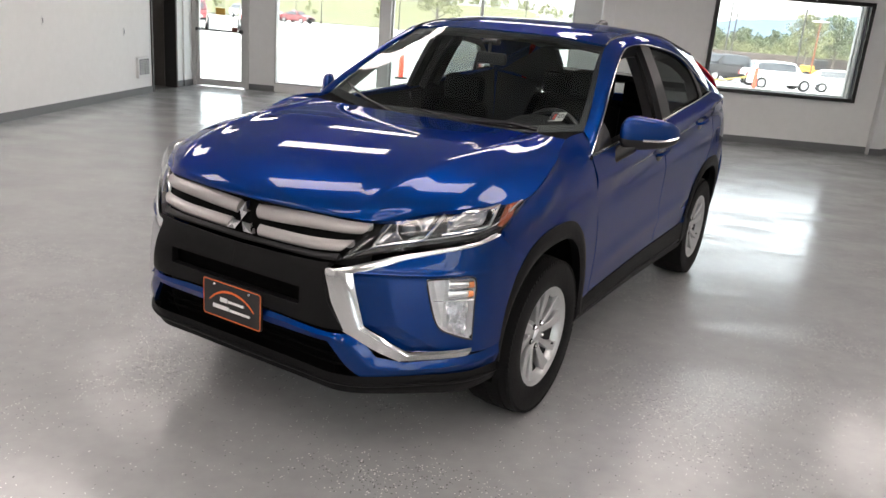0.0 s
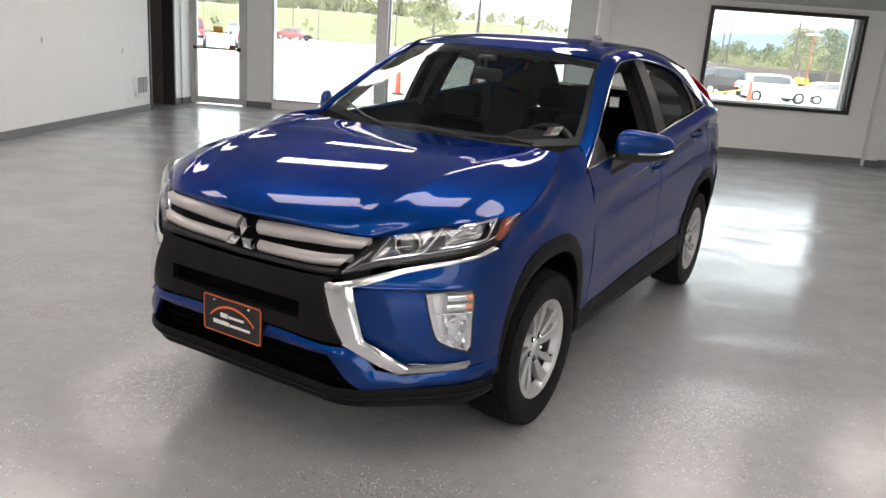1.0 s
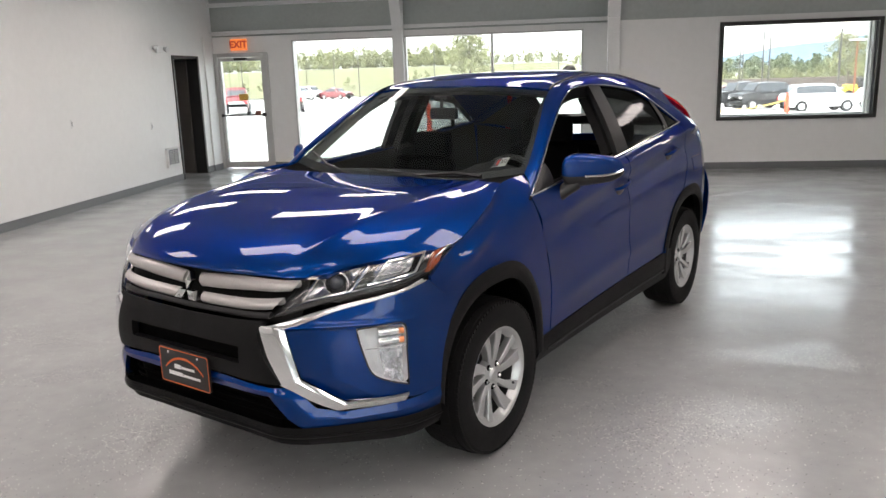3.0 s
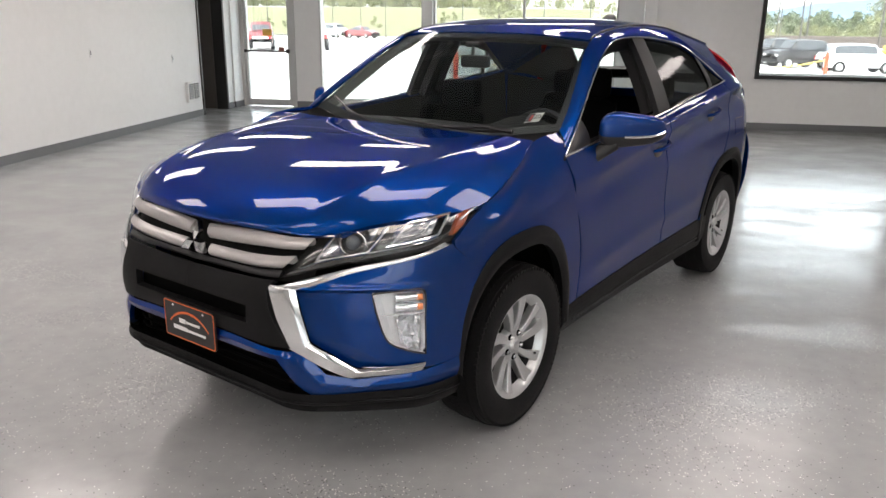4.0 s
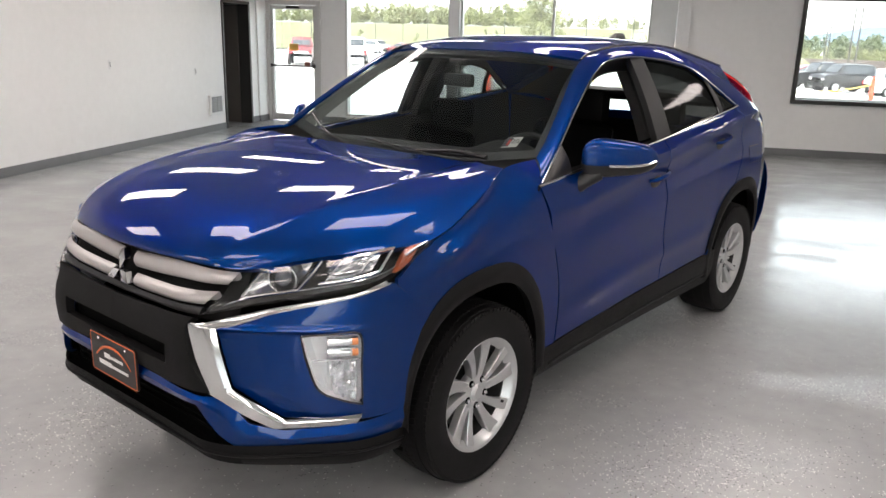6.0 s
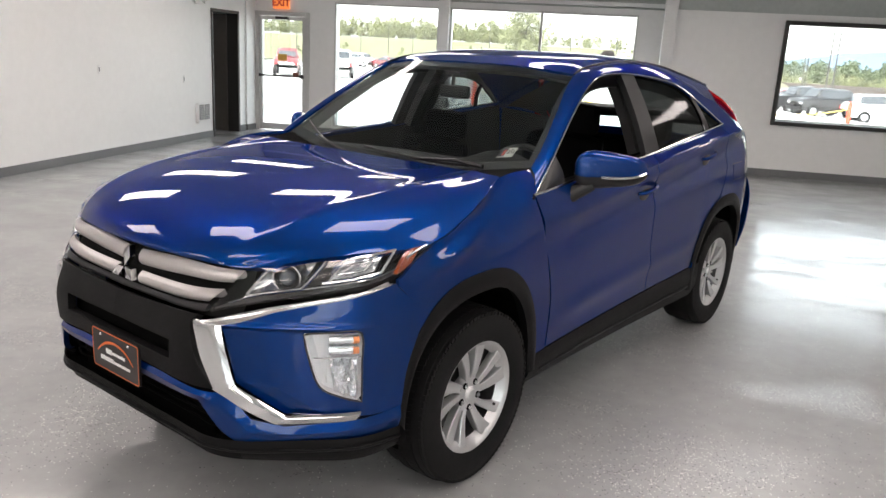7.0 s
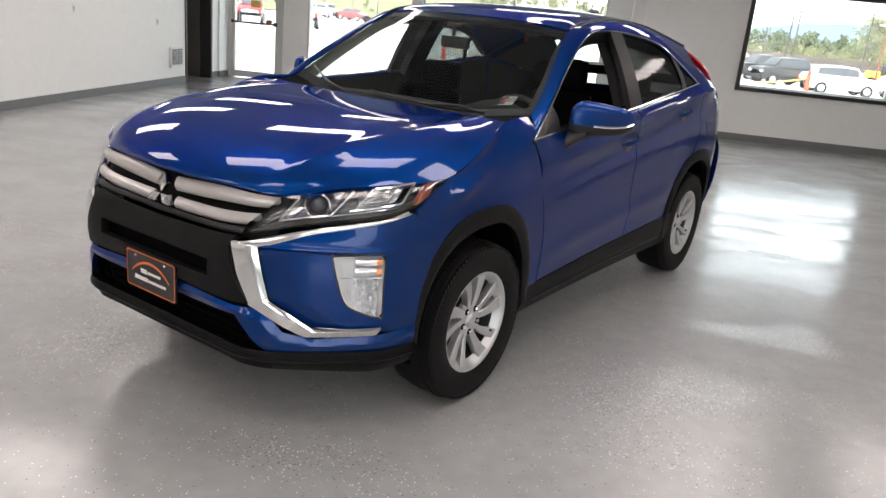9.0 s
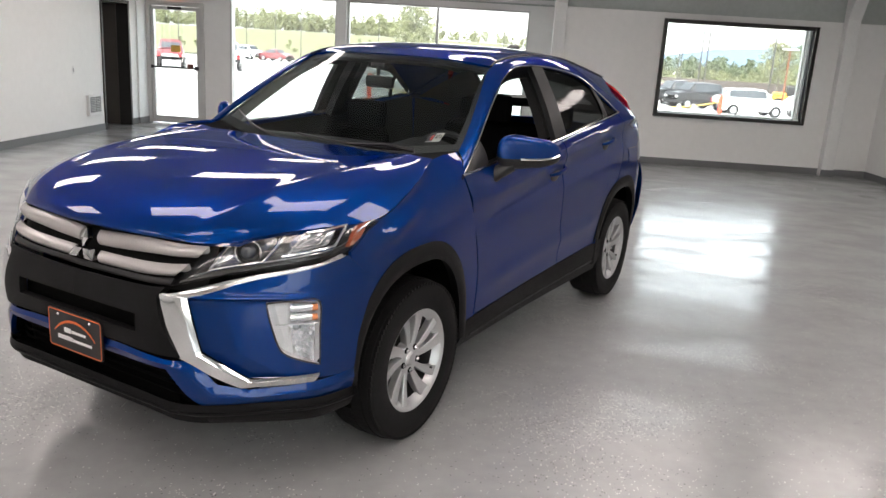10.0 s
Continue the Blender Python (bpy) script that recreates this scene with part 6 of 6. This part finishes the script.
def vehicle(name, x, y, turn, length, high, paint, label, kind="suv"):
    """A parked vehicle seen from afar: pressed body, glasshouse, wheels and lamps."""
    ob = holder(name, label, "car", "parked cars", m=pose(x, y, lot_z(x, y), 0, 0, turn))
    h, w, L = high, 0.9, length / 2
    line = {"suv": ((-1, 0.50), (-0.97, 0.60), (-0.55, 0.66), (-0.30, 0.98), (0.1, 1.0), (0.70, 0.97), (0.93, 0.68), (1, 0.45)),
            "sedan": ((-1, 0.50), (-0.95, 0.58), (-0.45, 0.68), (-0.15, 0.98), (0.2, 1.0), (0.55, 0.80), (0.95, 0.70), (1, 0.5)),
            "pickup": ((-1, 0.52), (-0.97, 0.62), (-0.45, 0.66), (-0.28, 0.98), (0.15, 1.0), (0.24, 0.66), (0.98, 0.66), (1, 0.5))}[kind]
    waist = 0.64

    def top_at(k):
        for (a, za), (b, zb) in zip(line, line[1:]):
            if a <= k <= b:
                return za + (zb - za) * (k - a) / (b - a)
        return line[-1][1]

    def shell(u, v):
        k = -1 + 2 * u
        zt = top_at(k) * h
        zw = min(zt, waist * h)
        pts = ((w * 0.93, 0.20 * h), (w, 0.36 * h), (w * 0.98, zw - 0.02), (w * 0.94 if zt > zw + 0.05 else w * 0.9, zw), (w * 0.72 if zt > zw + 0.05 else w * 0.8, zt - 0.03), (w * 0.4, zt), (0, zt + 0.015))
        f = abs(2 * v - 1) * 6
        i = min(int(6 - f), 5) if f > 0 else 5
        g = (6 - f) - i
        a, b = pts[i], pts[i + 1]
        taper = 1 - 0.10 * abs(k) ** 6
        px = (a[0] + (b[0] - a[0]) * g) * taper
        return (px if v < 0.5 else -px, k * L, a[1] + (b[1] - a[1]) * g)
    part("body", sheet(shell, 44, 36), paint, ob, smooth=False)
    k0, k1 = {"suv": (-0.42, 0.82), "sedan": (-0.33, 0.60), "pickup": (-0.40, 0.20)}[kind]
    for sx in (-1, 1):
        def side_glass(u, v):
            k = k0 + 0.08 + (k1 - k0 - 0.16) * u
            zt = top_at(k) * h
            z0, z1 = waist * h + 0.05, max(zt - 0.09, waist * h + 0.06)
            t = (z0 + (z1 - z0) * v - waist * h) / max(zt - waist * h, 0.1)
            return (sx * (w * (0.94 - 0.22 * t) + 0.012), k * L, z0 + (z1 - z0) * v)
        part("side_window", sheet(side_glass, 14, 3), CARGLASS, ob)
    for a, b, q in ((k0 - 0.10 if kind != "sedan" else -0.42, k0 + 0.10, 1), (k1 - 0.08 if kind == "suv" else k1 - 0.02, k1 + 0.10, -1)):
        part("screen", sheet(lambda u, v: ((2 * u - 1) * w * 0.66, (a + (b - a) * v) * L, top_at(a + (b - a) * v) * h + 0.02), 4, 4), CARGLASS, ob)
    for sx in (-1, 1):
        for ky in (-0.62, 0.60):
            r = 0.21 * h if kind != "sedan" else 0.22 * h
            bm = tube(bmesh.new(), ((sx * (w - 0.2), ky * L, r), (sx * (w + 0.015), ky * L, r)), r, 18)
            wh = part("wheel", bm, RUBBER, ob)
            part("rim", tube(bmesh.new(), ((sx * (w + 0.016), ky * L, r), (sx * (w + 0.03), ky * L, r)), r * 0.58, 14), CARSILVER, wh)
    for sx in (-1, 1):
        part("headlight", boxes((sx * w * 0.55, -L - 0.01, 0.43 * h, sx * w * 0.88, -L + 0.05, 0.50 * h), bevel=0.01), REFLECT, ob)
        part("tail_light", boxes((sx * w * 0.62, L - 0.05, 0.42 * h, sx * w * 0.86, L + 0.012, 0.56 * h), bevel=0.01), RED, ob)
    part("bumper", boxes((-w * 0.9, -L - 0.04, 0.22 * h, w * 0.9, -L + 0.1, 0.34 * h), bevel=0.03), PLASTIC, ob)
    return ob


vehicle("pickup_truck", -21.2, 50.5, 200, 5.4, 1.9, BRICKRED, "red pickup truck parked outside the entrance", "pickup")
vehicle("white_van", -17.9, 52.5, 200, 5.0, 2.0, CARWHITE, "white utility vehicle beside the red pickup")
vehicle("parked_car", -26.0, 95, 65, 4.4, 1.5, BRICKRED, "red sedan on the far side of the lot", "sedan")
vehicle("parked_car", -30.0, 96.5, 55, 4.6, 1.75, CARWHITE, "white crossover on the far side of the lot")
vehicle("parked_car", -33.8, 98, 50, 4.6, 1.75, CARSILVER, "silver crossover on the far side of the lot")
vehicle("parked_car", 19.0, 52, 97, 4.9, 1.85, CARWHITE, "white crossover parked across the lot")
vehicle("parked_truck", 15.1, 56.5, -68, 5.0, 1.85, CARGREY, "dark grey pickup parked across the lot", "pickup")
vehicle("parked_car", 15.6, 53.0, -68, 4.2, 1.85, CARGREY, "dark grey boxy off-roader parked across the lot")
vehicle("parked_car", 17.3, 62, 95, 4.7, 1.8, CARWHITE, "white crossover behind the dark pickup")
vehicle("parked_car", 16.1, 66, 100, 4.4, 1.5, BRICKRED, "red car at the end of the row", "sedan")
vehicle("parked_car", 27.0, 61, 75, 4.8, 1.8, CARSILVER, "silver crossover at the end of the row")
vehicle("parked_car", 10.5, 70, 95, 4.6, 1.6, BRICKRED, "red car beyond the side window", "sedan")


def pole(x, y, high, r, material, label, lamp_arm=False):
    ob = holder("utility_pole", label, "pole", "poles by the lot", m=pose(x, y, lot_z(x, y)))
    part("shaft", tube(bmesh.new(), ((0, 0, 0), (0, 0, high)), lambda k: r * (1 - 0.35 * k), 10), material, ob, smooth=True)
    part("foot", tube(bmesh.new(), ((0, 0, 0), (0, 0, 0.35)), r * 1.8, 12), CONCRETE, ob)
    if lamp_arm:
        part("lamp_head", boxes((-0.7, -0.12, high - 0.1, 0.7, 0.12, high + 0.02), bevel=0.02), ALUFRAME, ob)
    return ob


for x, y, h, r, m, arm in ((18.0, 70, 5.4, 0.07, WOODPOLE, False), (19.7, 69, 6.6, 0.09, WOODPOLE, False), (20.5, 70, 6.6, 0.09, WOODPOLE, False), (19.2, 74, 5.2, 0.07, WOODPOLE, False),
                           (26.4, 70, 6.6, 0.10, WOODPOLE, False), (27.4, 69, 5.6, 0.10, mat("orange_brown_pole", (0.16, 0.05, 0.02), 0.7, 0, 0.2, 2), True)):
    pole(x, y, h, r, m, "tall slim pole beside the parked cars", arm)
for x, y, h in ((-40.5, 100, 7.0), (-28.6, 104, 6.0), (-24.6, 102, 7.2), (-37, 118, 6.0), (-14, 101, 6.5), (-3.5, 103, 6.0), (2.5, 106, 5.5)):
    pole(x, y, h, 0.07, WOODPOLE, "tall slim pole at the edge of the lot")


def post(x, y):
    """A bright lane post on a rubber foot."""
    ob = holder("safety_post", "bright orange-red safety post with a yellow rope", "post", "rope posts", m=pose(x, y, lot_z(x, y)))
    part("foot", tube(bmesh.new(), ((0, 0, 0), (0, 0, 0.06)), 0.2, 14), BLACK, ob)
    part("shaft", tube(bmesh.new(), ((0, 0, 0.05), (0, 0, 1.15)), lambda k: 0.085 - 0.02 * k, 12), SAFETY, ob, smooth=True)
    part("cap", tube(bmesh.new(), ((0, 0, 1.15), (0, 0, 1.23)), 0.05, 12), SAFETY, ob, smooth=True)


POSTS = ((8.95, 24.0), (4.2, 22.0), (-0.35, 21.0), (-2.75, 21.0))
for x, y in POSTS:
    post(x, y)
for (xa, ya), (xb, yb) in zip(POSTS, POSTS[1:]):
    rope = bmesh.new()
    tube(rope, [(xa + (xb - xa) * k / 16, ya + (yb - ya) * k / 16, lot_z(xa + (xb - xa) * k / 16, ya + (yb - ya) * k / 16) + 1.0 - 1.2 * (k / 16) * (1 - k / 16)) for k in range(17)], 0.018, 6)
    thing("rope", rope, ROPE, "sagging yellow rope strung between posts", "rope")
structure("road_bridge", boxes((8, 108, -1.4, 90, 110, -0.35), (8, 107.9, -0.35, 90, 108.2, 0.05)), CONCRETE, "long low brown concrete road bridge", "bridge")


loader = holder("wheel_loader", "yellow wheel loader working beyond the cars", "machine", m=pose(30.0, 75, lot_z(30, 75), 0, 0, 80))
YELLOW = mat("machine_yellow", (0.75, 0.42, 0.03), 0.45, 0, 0.1, 3)
part("body", boxes((-0.9, -1.9, 0.7, 0.9, 1.4, 1.35), (-0.6, 0.2, 1.35, 0.6, 1.3, 1.7), bevel=0.08), YELLOW, loader)
part("cab", boxes((-0.65, -0.9, 1.35, 0.65, 0.2, 2.3), bevel=0.06), BLACK, loader)
part("bucket", boxes((-1.1, -3.0, 0.2, 1.1, -2.1, 0.9), bevel=0.08), YELLOW, loader)
for x in (-0.95, 0.95):
    for y in (-1.3, 0.9):
        part("wheel", tube(bmesh.new(), ((x - 0.2, y, 0.6), (x + 0.2, y, 0.6)), 0.6, 16), RUBBER, loader)
